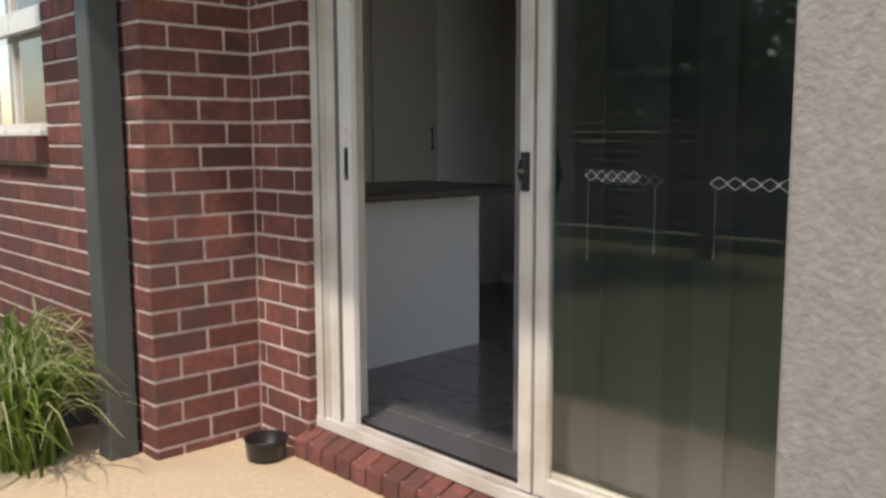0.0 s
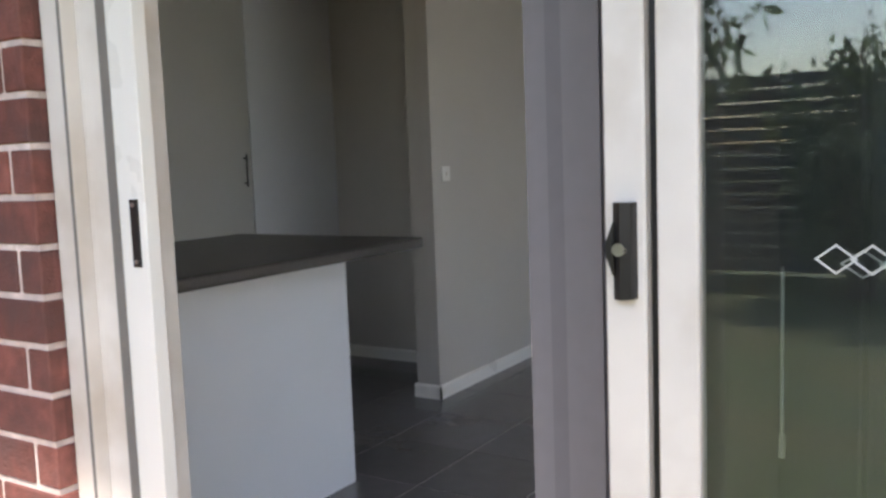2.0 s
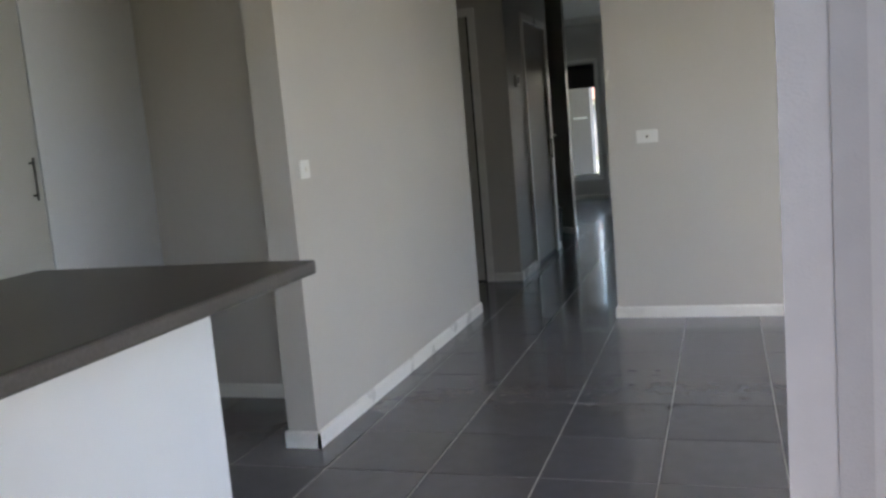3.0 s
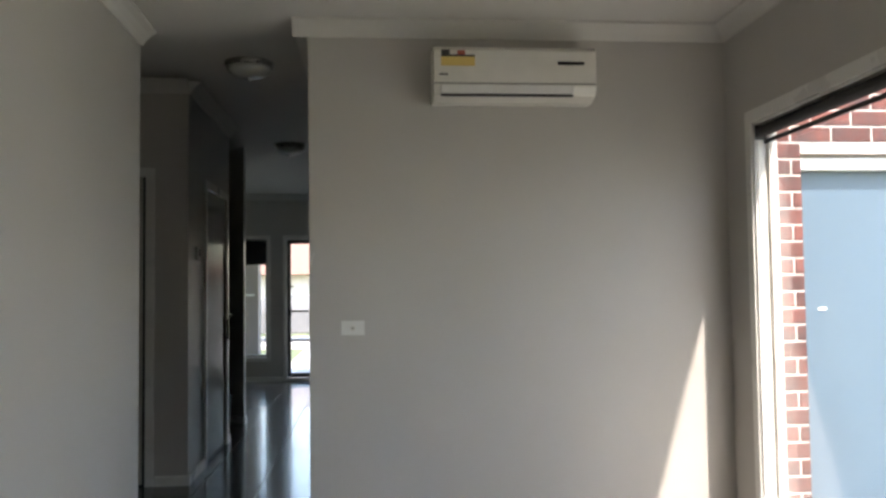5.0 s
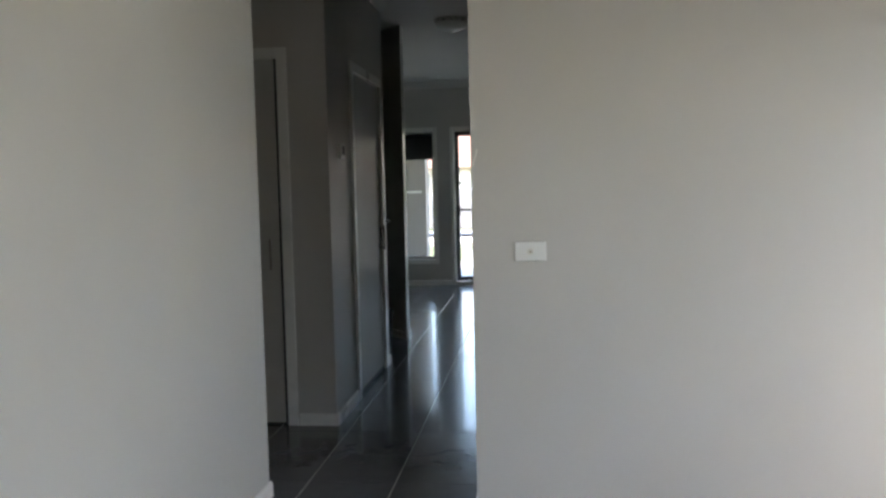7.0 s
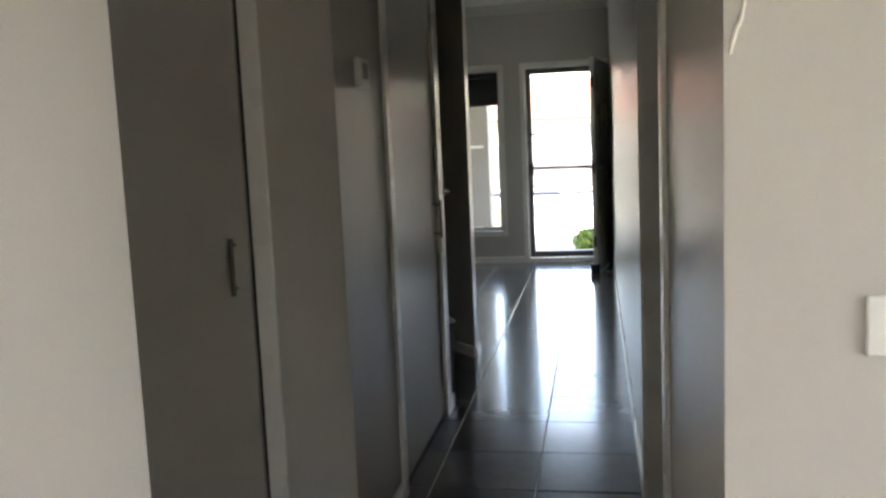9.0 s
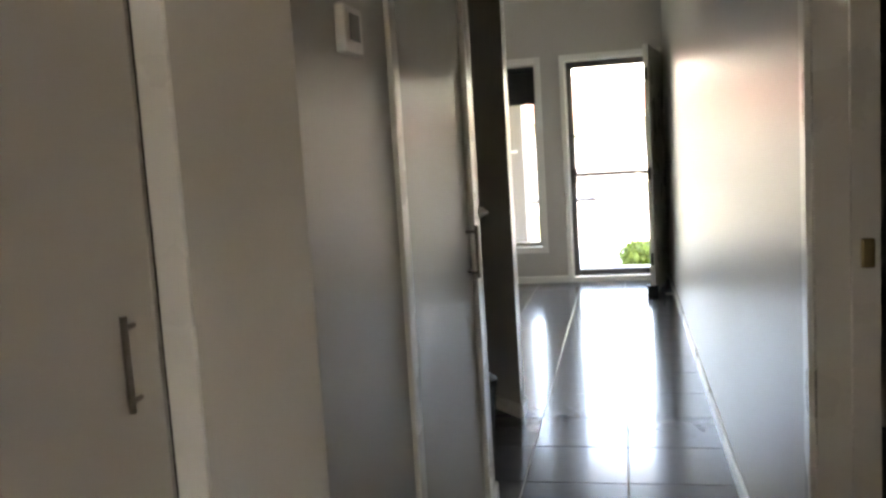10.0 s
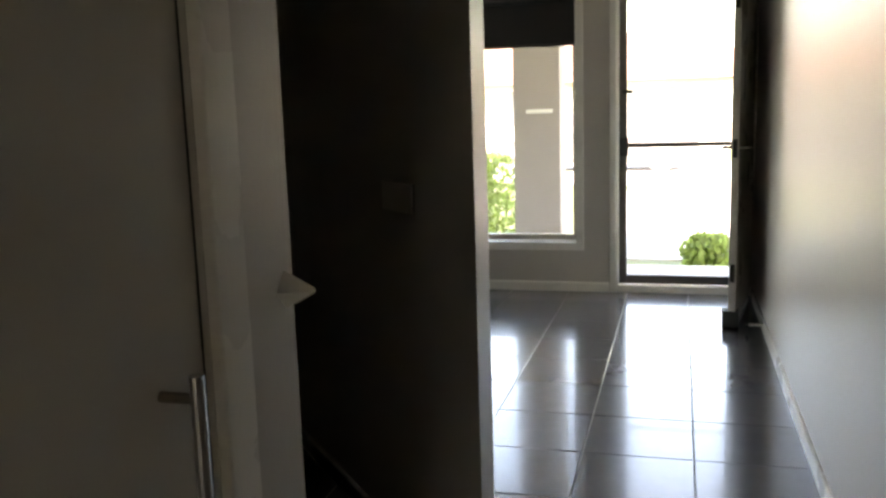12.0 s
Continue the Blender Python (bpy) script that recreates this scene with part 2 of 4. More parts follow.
structure("wall_north", boxes((HALL_R, 3.2, AC_Y, 2.31, 0, CEIL_Z)), PAINT, "beige painted wall under the air conditioner", "wall")
structure("wall_nib", boxes((-0.13, 0, 0, 2.41, 0, CEIL_Z)), PAINT, "beige painted wall between kitchen and living area", "wall")
structure("wall_kitchen_back", boxes((-1.8, -0.13, 0.61, 0.72, 0, CEIL_Z)), PAINT, "beige kitchen recess wall", "wall")
structure("wall_west", boxes((-1.9, -1.8, -2.40, 0.72, 0, CEIL_Z)), PAINT, "beige kitchen side wall", "wall")
structure("wall_passage_south", boxes((-2.7, -0.13, 2.29, 2.41, 0, CEIL_Z)), PAINT, "beige side passage wall", "wall")
structure("wall_passage_end", boxes((-2.8, -2.7, 2.29, 3.64, 0, CEIL_Z)), PAINT, "beige side passage end wall", "wall")
D1_X0, D1_X1 = -1.07, -0.247
structure("wall_passage_north", boxes((-2.7, D1_X0, 3.526, 3.64, 0, CEIL_Z), (D1_X1, HALL_L, 3.526, 3.64, 0, CEIL_Z),
                                      (D1_X0, D1_X1, 3.526, 3.64, 2.05, CEIL_Z)), PAINT, "beige wall with a cupboard door", "wall")
D2_Y0, D2_Y1 = 4.15, 5.045
structure("wall_hall_left", boxes((-0.08, HALL_L, 3.64, D2_Y0, 0, CEIL_Z), (-0.08, HALL_L, D2_Y1, 5.23, 0, CEIL_Z),
                                  (-0.08, HALL_L, D2_Y0, D2_Y1, 2.05, CEIL_Z)), PAINT, "beige hall wall with a tall cupboard door", "wall")
structure("wall_cupboard_back", boxes((-0.75, -0.65, 3.64, 5.12, 0, CEIL_Z), (-2.7, -0.08, 5.12, 5.228, 0, CEIL_Z)), PAINT, "beige wall behind the hall cupboard", "wall")
bm = bmesh.new()
prism_bm(bm, [(0.015, 6.20), (0.015, 6.335), (-1.60, 8.14), (-1.60, 8.00)], 0, CEIL_Z)
structure("wall_angled", bm, PAINT, "beige angled wall between hall and front lounge", "wall")
structure("wall_nook_west", boxes((-2.8, -2.7, 5.12, 8.1, 0, CEIL_Z)), PAINT, "beige nook wall", "wall")
structure("wall_lounge_south", boxes((-3.3, -1.60, 8.0, 8.12, 0, CEIL_Z)), PAINT, "beige lounge wall", "wall")
structure("wall_lounge_west", boxes((-3.3, -3.2, 8.1, 10.5, 0, CEIL_Z)), PAINT, "beige lounge side wall", "wall")
D3_Y0, D3_Y1 = 3.10, 4.06
structure("wall_hall_right", boxes((HALL_R, 1.04, 2.31, D3_Y0, 0, CEIL_Z), (HALL_R, 1.04, D3_Y1, FRONT_Y, 0, CEIL_Z),
                                   (HALL_R, 1.04, D3_Y0, D3_Y1, 2.05, CEIL_Z)), PAINT, "beige hall wall with semi-gloss sheen", "wall")
structure("wall_side_room", boxes((3.3, 3.4, 2.31, 6.2, 0, CEIL_Z), (1.04, 3.3, 6.1, 6.2, 0, CEIL_Z)), PAINT, "beige walls of the side bedroom", "wall")
# Window's unseen left part is added to let more daylight into the lounge.
FW_X0, FW_X1, FW_Z0, FW_Z1 = -2.6, -0.235, 0.345, 2.05
FD_X0, FD_X1, FD_Z1 = 0.04, 0.885, 2.06
structure("wall_front", boxes((-3.3, FW_X0, FRONT_Y, 10.5, 0, CEIL_Z), (FW_X1, FD_X0, FRONT_Y, 10.5, 0, CEIL_Z), (FD_X1, 1.6, FRONT_Y, 10.5, 0, CEIL_Z),
                              (FW_X0, FW_X1, FRONT_Y, 10.5, 0, FW_Z0), (FW_X0, FW_X1, FRONT_Y, 10.5, FW_Z1, CEIL_Z),
                              (FD_X0, FD_X1, FRONT_Y, 10.5, FD_Z1, CEIL_Z)), PAINT, "beige front wall with entry door and a window widened out of view", "wall")
structure("ceiling", boxes((-3.3, 3.4, -2.42, 10.5, CEIL_Z, CEIL_Z + 0.1)), CEIL, "off-white painted plaster ceiling", "ceiling")
# eaves and patio roof
structure("eaves", boxes((3.3, 3.40, -2.6, 2.33, 2.52, 2.55), (3.40, 3.43, -2.6, 2.33, 2.51, 2.65)), TRIM, "pale painted eave lining and fascia", "eaves")
structure("roof", boxes((-3.4, 3.43, -2.6, 10.9, 2.82, 2.95)), ROOFT, "tiled roof over the house", "roof")
structure("patio_roof", boxes((-0.5, 3.5, -3.72, -2.52, 2.52, 2.60), (3.5, 3.9, -3.55, -2.52, 2.52, 2.60)), CEIL, "pale lining of the patio roof", "patio roof")

# cornices and skirtings
COVE = [(0, 0), (0, -0.085), (0.012, -0.085), (0.03, -0.055), (0.055, -0.03), (0.085, -0.012), (0.085, 0)]


def strips(name, section, z, runs, material, label, category):
    b = bmesh.new()
    for x0, y0, x1, y1, ox, oy in runs:
        sweep_bm(b, section, (x0, y0, z), (x1, y1, z), (ox, oy, 0))
    return structure(name, b, material, label, category)


strips("cornice", COVE, CEIL_Z - 0.001, [
    (HALL_R - 0.08, AC_Y, 3.2, AC_Y, 0, -1), (3.2, -2.27, 3.2, AC_Y, -1, 0), (0, 0, 0, 2.41, 1, 0), (-0.13, 0, 0, 0, 0, -1),
    (HALL_R, AC_Y, HALL_R, FRONT_Y, -1, 0), (HALL_L, 3.526, HALL_L, 5.23, 1, 0), (-2.7, 3.526, HALL_L, 3.526, 0, -1), (-3.2, FRONT_Y, HALL_R, FRONT_Y, 0, -1),
    (-1.8, 0.61, -0.13, 0.61, 0, -1)], CEIL, "white coved plaster cornice", "cornice")
SK = [(0, 0.0), (0.012, 0.0), (0.012, 0.058), (0.006, 0.068), (0, 0.068)]
strips("baseboard", SK, 0.0, [
    (HALL_R, AC_Y, 3.2, AC_Y, 0, -1), (3.2, -2.27, 3.2, AC_Y, -1, 0), (0, -0.012, 0, 2.422, 1, 0), (-0.142, 0, 0.012, 0, 0, -1), (-0.142, 2.41, 0.0, 2.41, 0, 1),
    (-0.13, 0, -0.13, 0.61, -1, 0), (-1.05, 0.61, -0.142, 0.61, 0, -1),
    (HALL_R, AC_Y - 0.012, HALL_R, D3_Y0 - 0.06, -1, 0), (HALL_R, D3_Y1 + 0.06, HALL_R, FRONT_Y, -1, 0),
    (D1_X1 + 0.065, 3.526, HALL_L + 0.012, 3.526, 0, -1), (HALL_L, 3.526, HALL_L, D2_Y0 - 0.06, 1, 0), (HALL_L, D2_Y1 + 0.06, HALL_L, 5.242, 1, 0),
    (-2.6, 5.23, HALL_L, 5.23, 0, 1), (-3.2, FRONT_Y, -0.01, FRONT_Y, 0, -1), (0.015, 6.19, 0.015, 6.345, 1, 0)],
    TRIM, "white painted skirting board", "skirting")
b = bmesh.new()
nv = Vector((-0.745, -0.667, 0))
sweep_bm(b, SK, (0.02, 6.198, 0), (-1.60, 8.0, 0), nv)
structure("baseboard_angled", b, TRIM, "white skirting of the angled wall", "skirting")


def architrave(name, axis, plane, out, a0, a1, top, label, bottom=0.0, w=0.058):
    """Three boards round an opening on a wall at axis = plane; out is the side on which they stand proud."""
    t0, t1 = sorted((plane, plane + out * 0.014))
    cells = [(a0 - w, a0, bottom, top + w), (a1, a1 + w, bottom, top + w), (a0, a1, top, top + w)]
    if bottom > 0.1:
        cells.append((a0 - w, a1 + w, bottom - w, bottom))
    b = bmesh.new()
    for u0, u1, z0, z1 in cells:
        box_bm(b, *((t0, t1, u0, u1) if axis == "x" else (u0, u1, t0, t1)), z0, z1, bevel=0.003)
    return structure(name, b, TRIM, label, "trim")


architrave("trim_cupboard", "y", 3.526, -1, D1_X0, D1_X1, 2.05, "painted architrave of the passage cupboard door")
architrave("trim_hall_cupboard", "x", HALL_L, 1, D2_Y0, D2_Y1, 2.05, "painted architrave of the hall cupboard door")
architrave("trim_bedroom", "x", HALL_R, -1, D3_Y0, D3_Y1, 2.05, "painted architrave of the bedroom doorway")
architrave("trim_entry", "y", FRONT_Y, -1, FD_X0, FD_X1 - 0.025, FD_Z1, "white architrave of the entry door", w=0.045)
architrave("trim_front_window", "y", FRONT_Y, -1, FW_X0, FW_X1, FW_Z1, "white architrave of the front window", bottom=FW_Z0, w=0.055)
architrave("trim_side_window", "x", 3.2, -1, WIN_Y0, WIN_Y1, WIN_Z1, "white architrave of the living room window", bottom=WIN_Z0, w=0.065)
structure("jamb_bedroom", boxes((HALL_R - 0.002, 1.042, D3_Y0, D3_Y0 + 0.02, 0, 2.05), (HALL_R - 0.002, 1.042, D3_Y1 - 0.02, D3_Y1, 0, 2.05),
                                (HALL_R - 0.002, 1.042, D3_Y0, D3_Y1, 2.03, 2.052), (0.985, 1.0, D3_Y1 - 0.033, D3_Y1 - 0.018, 0, 2.03)), TRIM, "painted door jamb of the bedroom", "trim")
structure("reveal_side_window", boxes((3.199, 3.318, WIN_Y1 - 0.015, WIN_Y1 - 0.002, WIN_Z0 + 0.015, WIN_Z1 - 0.015), (3.199, 3.318, WIN_Y0 + 0.002, WIN_Y0 + 0.015, WIN_Z0 + 0.015, WIN_Z1 - 0.015),
                                      (3.199, 3.318, WIN_Y0, WIN_Y1, WIN_Z1 - 0.015, WIN_Z1 - 0.002), (3.199, 3.318, WIN_Y0, WIN_Y1, WIN_Z0 + 0.002, WIN_Z0 + 0.015)), TRIM, "white reveal of the living room window", "trim")


# ---- windows ----
def window(name, axis, plane, a0, a1, z0, z1, bars, frame_mat, label, glass=GLASS, fw=0.035, depth=0.05):
    w = tagged(new(name), label, "window", kind="structure")
    def bx(u0, u1, v0, v1, d0, d1, bev=0.003):
        return boxes((d0, d1, u0, u1, v0, v1) if axis == "x" else (u0, u1, d0, d1, v0, v1), bevel=bev)
    p0, p1 = plane, plane + depth
    for u0, u1, v0, v1 in ((a0, a0 + fw, z0, z1), (a1 - fw, a1, z0, z1), (a0 + fw, a1 - fw, z0, z0 + fw), (a0 + fw, a1 - fw, z1 - fw, z1)):
        part("window_frame", bx(u0, u1, v0, v1, p0, p1), frame_mat, w)
    for u in bars:
        part("mullion", bx(u - 0.02, u + 0.02, z0 + fw, z1 - fw, p0 + 0.005, p1 - 0.005), frame_mat, w)
    g = part("pane", bx(a0 + fw * 0.6, a1 - fw * 0.6, z0 + fw * 0.6, z1 - fw * 0.6, p0 + 0.02, p0 + 0.026, 0), glass, w)
    g.visible_shadow = False
    return w


window("window_1", "x", 3.265, WIN_Y0, WIN_Y1, WIN_Z0, WIN_Z1, [-0.5], ALU, "cream aluminium living room window with clear glass")
window("window_2", "y", 10.40, FW_X0, FW_X1, FW_Z0, FW_Z1, [], ALU, "front window with cream frame and clear glass, widened out of view for light")


# ---- sliding door ----
sd = tagged(new("door_1"), "cream aluminium sliding glass door standing open", "sliding door", kind="structure")
FX0, FX1 = 0.73, 2.905
for nm, bx in (("door_frame", (FX0, FX0 + 0.06, -2.47, -2.36, -0.03, 2.12)), ("door_frame", (FX0 + 0.06, FX0 + 0.125, -2.44, -2.30, 0.0, 2.12)),
               ("door_frame", (FX1 - 0.05, FX1, -2.47, -2.30, -0.03, 2.12)), ("door_frame", (FX0 + 0.06, FX1 - 0.05, -2.47, -2.30, 2.08, 2.14)),
               ("track", (FX0, FX1, -2.475, -2.452, -0.035, 0.012)), ("track", (FX0 + 0.06, FX1 - 0.05, -2.452, -2.39, -0.03, 0.0)),
               ("track", (FX0 + 0.06, FX1 - 0.05, -2.432, -2.426, 0.0, 0.014))):
    part(nm, boxes(bx, bevel=0.003), ALU, sd)
part("jamb_channel", boxes((0.855, 0.90, -2.425, -2.385, 0.0, 2.08), (0.90, 0.935, -2.43, -2.40, 0.0, 2.08), bevel=0.002), TRIM, sd)
part("seal_strip", boxes((FX0 + 0.06, FX1 - 0.05, -2.39, -2.36, -0.03, -0.002)), BLACK, sd)
part("gasket", boxes((FX0 + 0.054, FX0 + 0.059, -2.4725, -2.468, 0, 2.1)), RUBBER, sd)
part("gasket", boxes((0.8525, 0.8565, -2.442, -2.425, 0, 2.08)), RUBBER, sd)


def leaf(x0, x1, y0, name, fine):
    st = 0.05
    for u0, u1, z0, z1 in ((x0, x0 + st, 0.015, 2.08), (x1 - st, x1, 0.015, 2.08), (x0 + st, x1 - st, 0.015, 0.075), (x0 + st, x1 - st, 2.02, 2.08)):
        part(name, boxes((u0, u1, y0, y0 + 0.035, z0, z1), bevel=0.003), ALU, sd)
    g = part("pane", boxes((x0 + st * 0.8, x1 - st * 0.8, y0 + 0.014, y0 + 0.02, 0.06, 2.03)), TINTG, sd)
    g.visible_shadow = False


leaf(1.877, FX1 - 0.045, -2.450, "fixed_stile", 0)
leaf(1.812, FX1 - 0.055, -2.398, "sliding_stile", 1)
part("sliding_cover", boxes((1.812, 1.864, -2.452, -2.40, 0.015, 2.08), bevel=0.003), ALU, sd)
# Black strip put in as the shade of the gap between the stiles.
part("dark_gap_fill", boxes((1.864, 1.877, -2.43, -2.40, 0.015, 2.08)), BLACK, sd)
# handles
hb = bmesh.new()
prism_bm(hb, [(1.824, -2.451), (1.828, -2.466), (1.839, -2.474), (1.850, -2.466), (1.854, -2.451)], 0.978, 1.096)
handle = part("door_handle", hb, BLACK, sd, "black latch handle")
tb = prism_bm(bmesh.new(), [(1.830, 1.006), (1.819, 1.034), (1.819, 1.046), (1.830, 1.074)], -2.474, -2.455)
bmesh.ops.transform(tb, matrix=Matrix(((1, 0, 0, 0), (0, 0, 1, 0), (0, 1, 0, 0), (0, 0, 0, 1))), verts=tb.verts)
bmesh.ops.bevel(tb, geom=list(tb.edges), offset=0.002, segments=1, affect="EDGES")
part("thumb_latch", tb, BLACK, handle, "black thumb latch")
kb = tube_bm(bmesh.new(), [(1.838, -2.463, 1.04), (1.838, -2.478, 1.04)], 0.008, 14)
part("key_cylinder", kb, CHROME, handle, "chrome key cylinder")
part("pull_handle", tube_bm(bmesh.new(), [(1.85, -2.364, 0.95), (1.87, -2.345, 0.975), (1.88, -2.335, 1.03), (1.87, -2.345, 1.085), (1.85, -2.364, 1.11)], 0.011, 8), BLACK, sd, "black curved pull handle", smooth=True)
lt = part("latch_plate", boxes((0.897, 0.917, -2.4345, -2.430, 0.982, 1.106), bevel=0.001), BLACK, sd, "black latch plate")
for z in (0.992, 1.096):
    part("screw", tube_bm(bmesh.new(), [(0.907, -2.434, z), (0.907, -2.4365, z)], 0.004, 8), CHROME, lt)


def decal(x0, x1, zc, plane=-2.4375):
    """A chain of linked diamonds on the glass."""
    d = thing("glass_decal", "white chain-of-diamonds safety sticker or its painted reflection in the glass door", "sticker", "stickers on the glass")
    n = 5
    for i in range(n):
        b = bmesh.new()
        y0 = plane - i * 1e-4
        cx = x0 + (x1 - x0) * (i + 0.5) / n
        rx, rz, t = (x1 - x0) / n * 0.62, 0.017, 0.17
        o = [(cx - rx, zc), (cx, zc + rz), (cx + rx, zc), (cx, zc - rz)]
        q = [(cx - rx * (1 - t), zc), (cx, zc + rz * (1 - t)), (cx + rx * (1 - t), zc), (cx, zc - rz * (1 - t))]
        for k in range(4):
            c = (k + 1) % 4
            b.faces.new([b.verts.new((px, y0, pz)) for px, pz in (o[k], o[c], q[c], q[k])])
        part("diamond", b, STICKER, d)


decal(2.055, 2.235, 1.031)
decal(2.45, 2.675, 1.022)
# Offset copy on the inner pane imitates the first sticker's doubled reflection.
decal(2.075, 2.275, 1.02, -2.3855)
for cx, z0, z1 in ((2.003, 0.80, 1.01), (2.235, 0.84, 1.0), (2.42, 0.84, 1.0)):
    cd = thing("blind_cord", "thin white cord hanging behind the glass door", "cord", "blind cords")
    part("cord", tube_bm(bmesh.new(), [(cx, -2.352, z0), (cx, -2.352, z1)], 0.0022, 6), PLASTIC, cd)
    part("weight", tube_bm(bmesh.new(), [(cx, -2.352, z0 - 0.03), (cx, -2.352, z0)], 0.004, 8), PLASTICY, cd)

# vertical blind inside the fixed glass
vb = thing("vertical_blind", "grey fabric vertical blind drawn across the fixed glass", "blind")
part("headrail", boxes((0.76, 2.88, -2.262, -2.22, 2.13, 2.17), bevel=0.004), PLASTIC, vb, "white headrail")
xs = 1.60
k = 0
while xs < 2.80:
    ang = radians(8 + 9 * math.sin(k * 1.7))
    step = 0.018 if k in (0, 1) else 0.110
    b = bmesh.new()
    c, s = math.cos(ang), math.sin(ang)
    w = 0.127
    n = 6
    top, bot = [], []
    for i in range(n + 1):
        u = w * i / n
        bow = 0.006 * math.sin(math.pi * i / n)
        x, y = xs + u * c - bow * s, -2.235 + 0.012 * (k % 2) - u * s * 0.4 + bow * c
        top.append((x, y)), bot.append((x, y + 0.0012))
    prism_bm(b, top + bot[::-1], 0.03, 2.13)
    part("slat", b, VBLIND, vb)
    xs += step
    k += 1


# ---- kitchen ----
isl = thing("kitchen_island", "white panelled breakfast bench cabinet under a dark top", "kitchen bench")
part("side_panel", boxes((0.275, 0.293, -2.265, -1.057, 0.0, 0.852), bevel=0.002), WHITE, isl)
part("end_panel", boxes((-0.33, 0.274, -1.075, -1.057, 0.0, 0.852), bevel=0.002), WHITE, isl)
part("carcass", boxes((-0.33, 0.274, -2.265, -1.076, 0.1, 0.852)), WHITE, isl)
part("kickboard", boxes((-0.28, 0.273, -2.265, -1.077, 0.0, 0.099)), DGREY, isl, "dark kickboard")
b = boxes((-0.37, 0.535, -2.265, -0.91, 0.852, 0.890), bevel=0.008)
tagged(part("benchtop", b, BENCH), "dark grey laminate benchtop overhanging the island", "benchtop")


def bar_handle(parent, p, n, length, off=0.03, r=0.006, material=DARKM, label="brushed nickel bar handle"):
    """A vertical bar on two posts; p: foot of the bar on the face, n: outward."""
    p, n = Vector(p), Vector(n)
    h = tube_bm(bmesh.new(), [p + n * off, p + n * off + Vector((0, 0, length))], r, 12)
    for z in (length * 0.12, length * 0.88):
        tube_bm(h, [p + Vector((0, 0, z)), p + n * off + Vector((0, 0, z))], r * 0.8, 8)
    part("handle", h, material, parent, label)


# tall pantry units
PX = -1.06
for y0, y1, hy in ((-0.705, -0.105, -0.165), (-1.31, -0.71, -1.245)):
    u = thing("pantry_cabinet", "tall white gloss pantry cabinet with a slim steel handle", "cabinet", "pantry cabinets", (0, 0, 0))
    part("body", boxes((-1.79, PX - 0.02, y0, y1, 0.1, 2.38)), WHITE, u)
    part("kickboard", boxes((-1.79, PX - 0.06, y0, y1, 0.0, 0.1)), DGREY, u)
    dr = part("door", boxes((PX - 0.018, PX, y0 + 0.002, y1 - 0.006, 0.1, 2.38), bevel=0.001), GLOSSW, u)
    bar_handle(dr, (PX, hy, 1.06), (1, 0, 0), 0.17, 0.022, 0.005, DGREY, "slim dark bar handle")
u = thing("fridge_panel", "plain off-white tall end panel beside the pantry", "panel")
part("panel", boxes((-1.79, PX - 0.004, -0.098, 0.605, 0.0, 2.38), bevel=0.002), WHITE, u)
structure("bulkhead", boxes((-1.79, PX - 0.002, -1.3, 0.605, 2.385, CEIL_Z - 0.005)), PAINT, "beige bulkhead above the pantry", "bulkhead")
u = thing("lower_cabinet", "white kitchen base cabinet along the wall", "cabinet")
part("body", boxes((-1.79, -1.2, -2.26, -1.32, 0.1, 0.862)), WHITE, u)
part("kickboard", boxes((-1.79, -1.26, -2.26, -1.32, 0.0, 0.1)), DGREY, u)
tagged(part("worktop", boxes((-1.79, -1.17, -2.26, -1.32, 0.862, 0.902), bevel=0.006), BENCH), "dark laminate worktop along the kitchen wall", "worktop")


# ---- plates and switches ----
def plate(name, c, n, w, h, label, category, kind="switch"):
    """A wall plate centred at c, facing n (along x or y)."""
    t = thing(name, label, category)
    c, n = Vector(c), Vector(n)
    side = Vector((abs(n.y), abs(n.x), 0))
    def bx(u0, u1, z0, z1, d0, d1, bev=0.002):
        a, e = c + side * u0 + n * d0, c + side * u1 + n * d1
        xs, ys = sorted((a.x, e.x)), sorted((a.y, e.y))
        return boxes((*xs, *ys, c.z + z0, c.z + z1), bevel=bev)
    part("cover", bx(-w / 2, w / 2, -h / 2, h / 2, 0, 0.009, 0.003), PLASTIC, t)
    if kind == "switch":
        part("rocker", bx(-0.006, 0.006, -0.010, 0.010, 0.008, 0.014), PLASTICY, t)
    elif kind == "coax":
        part("socket", tube_bm(bmesh.new(), [c + n * 0.008, c + n * 0.022], 0.007, 12), CHROME, t, "small metal aerial socket")
        part("surround", tube_bm(bmesh.new(), [c + n * 0.008, c + n * 0.011], 0.013, 14), PLASTICY, t)
    return t


plate("light_switch", (0, 0.115, 1.095), (1, 0, 0), 0.072, 0.072, "white plastic light switch on the wall end", "light switch")
plate("aerial_socket", (1.145, AC_Y, 1.072), (0, -1, 0), 0.122, 0.075, "white plastic aerial wall plate below the air conditioner", "wall socket", "coax")

# ---- air conditioner ----
ac = thing("air_conditioner", "white split-system air conditioner on the wall", "air conditioner")
b = bmesh.new()
ax0, ax1 = 1.585, 2.435
pr = [(0, 2.235), (0, 2.515), (0.16, 2.515), (0.195, 2.49), (0.20, 2.30), (0.175, 2.255), (0.10, 2.232)]
pr = [(o, z + 0.012) for o, z in pr]
ax0, ax1 = ax0 - 0.015, ax1 - 0.01
ra = [b.verts.new((ax0, AC_Y - o, z)) for o, z in pr]
rb = [b.verts.new((ax1, AC_Y - o, z)) for o, z in pr]
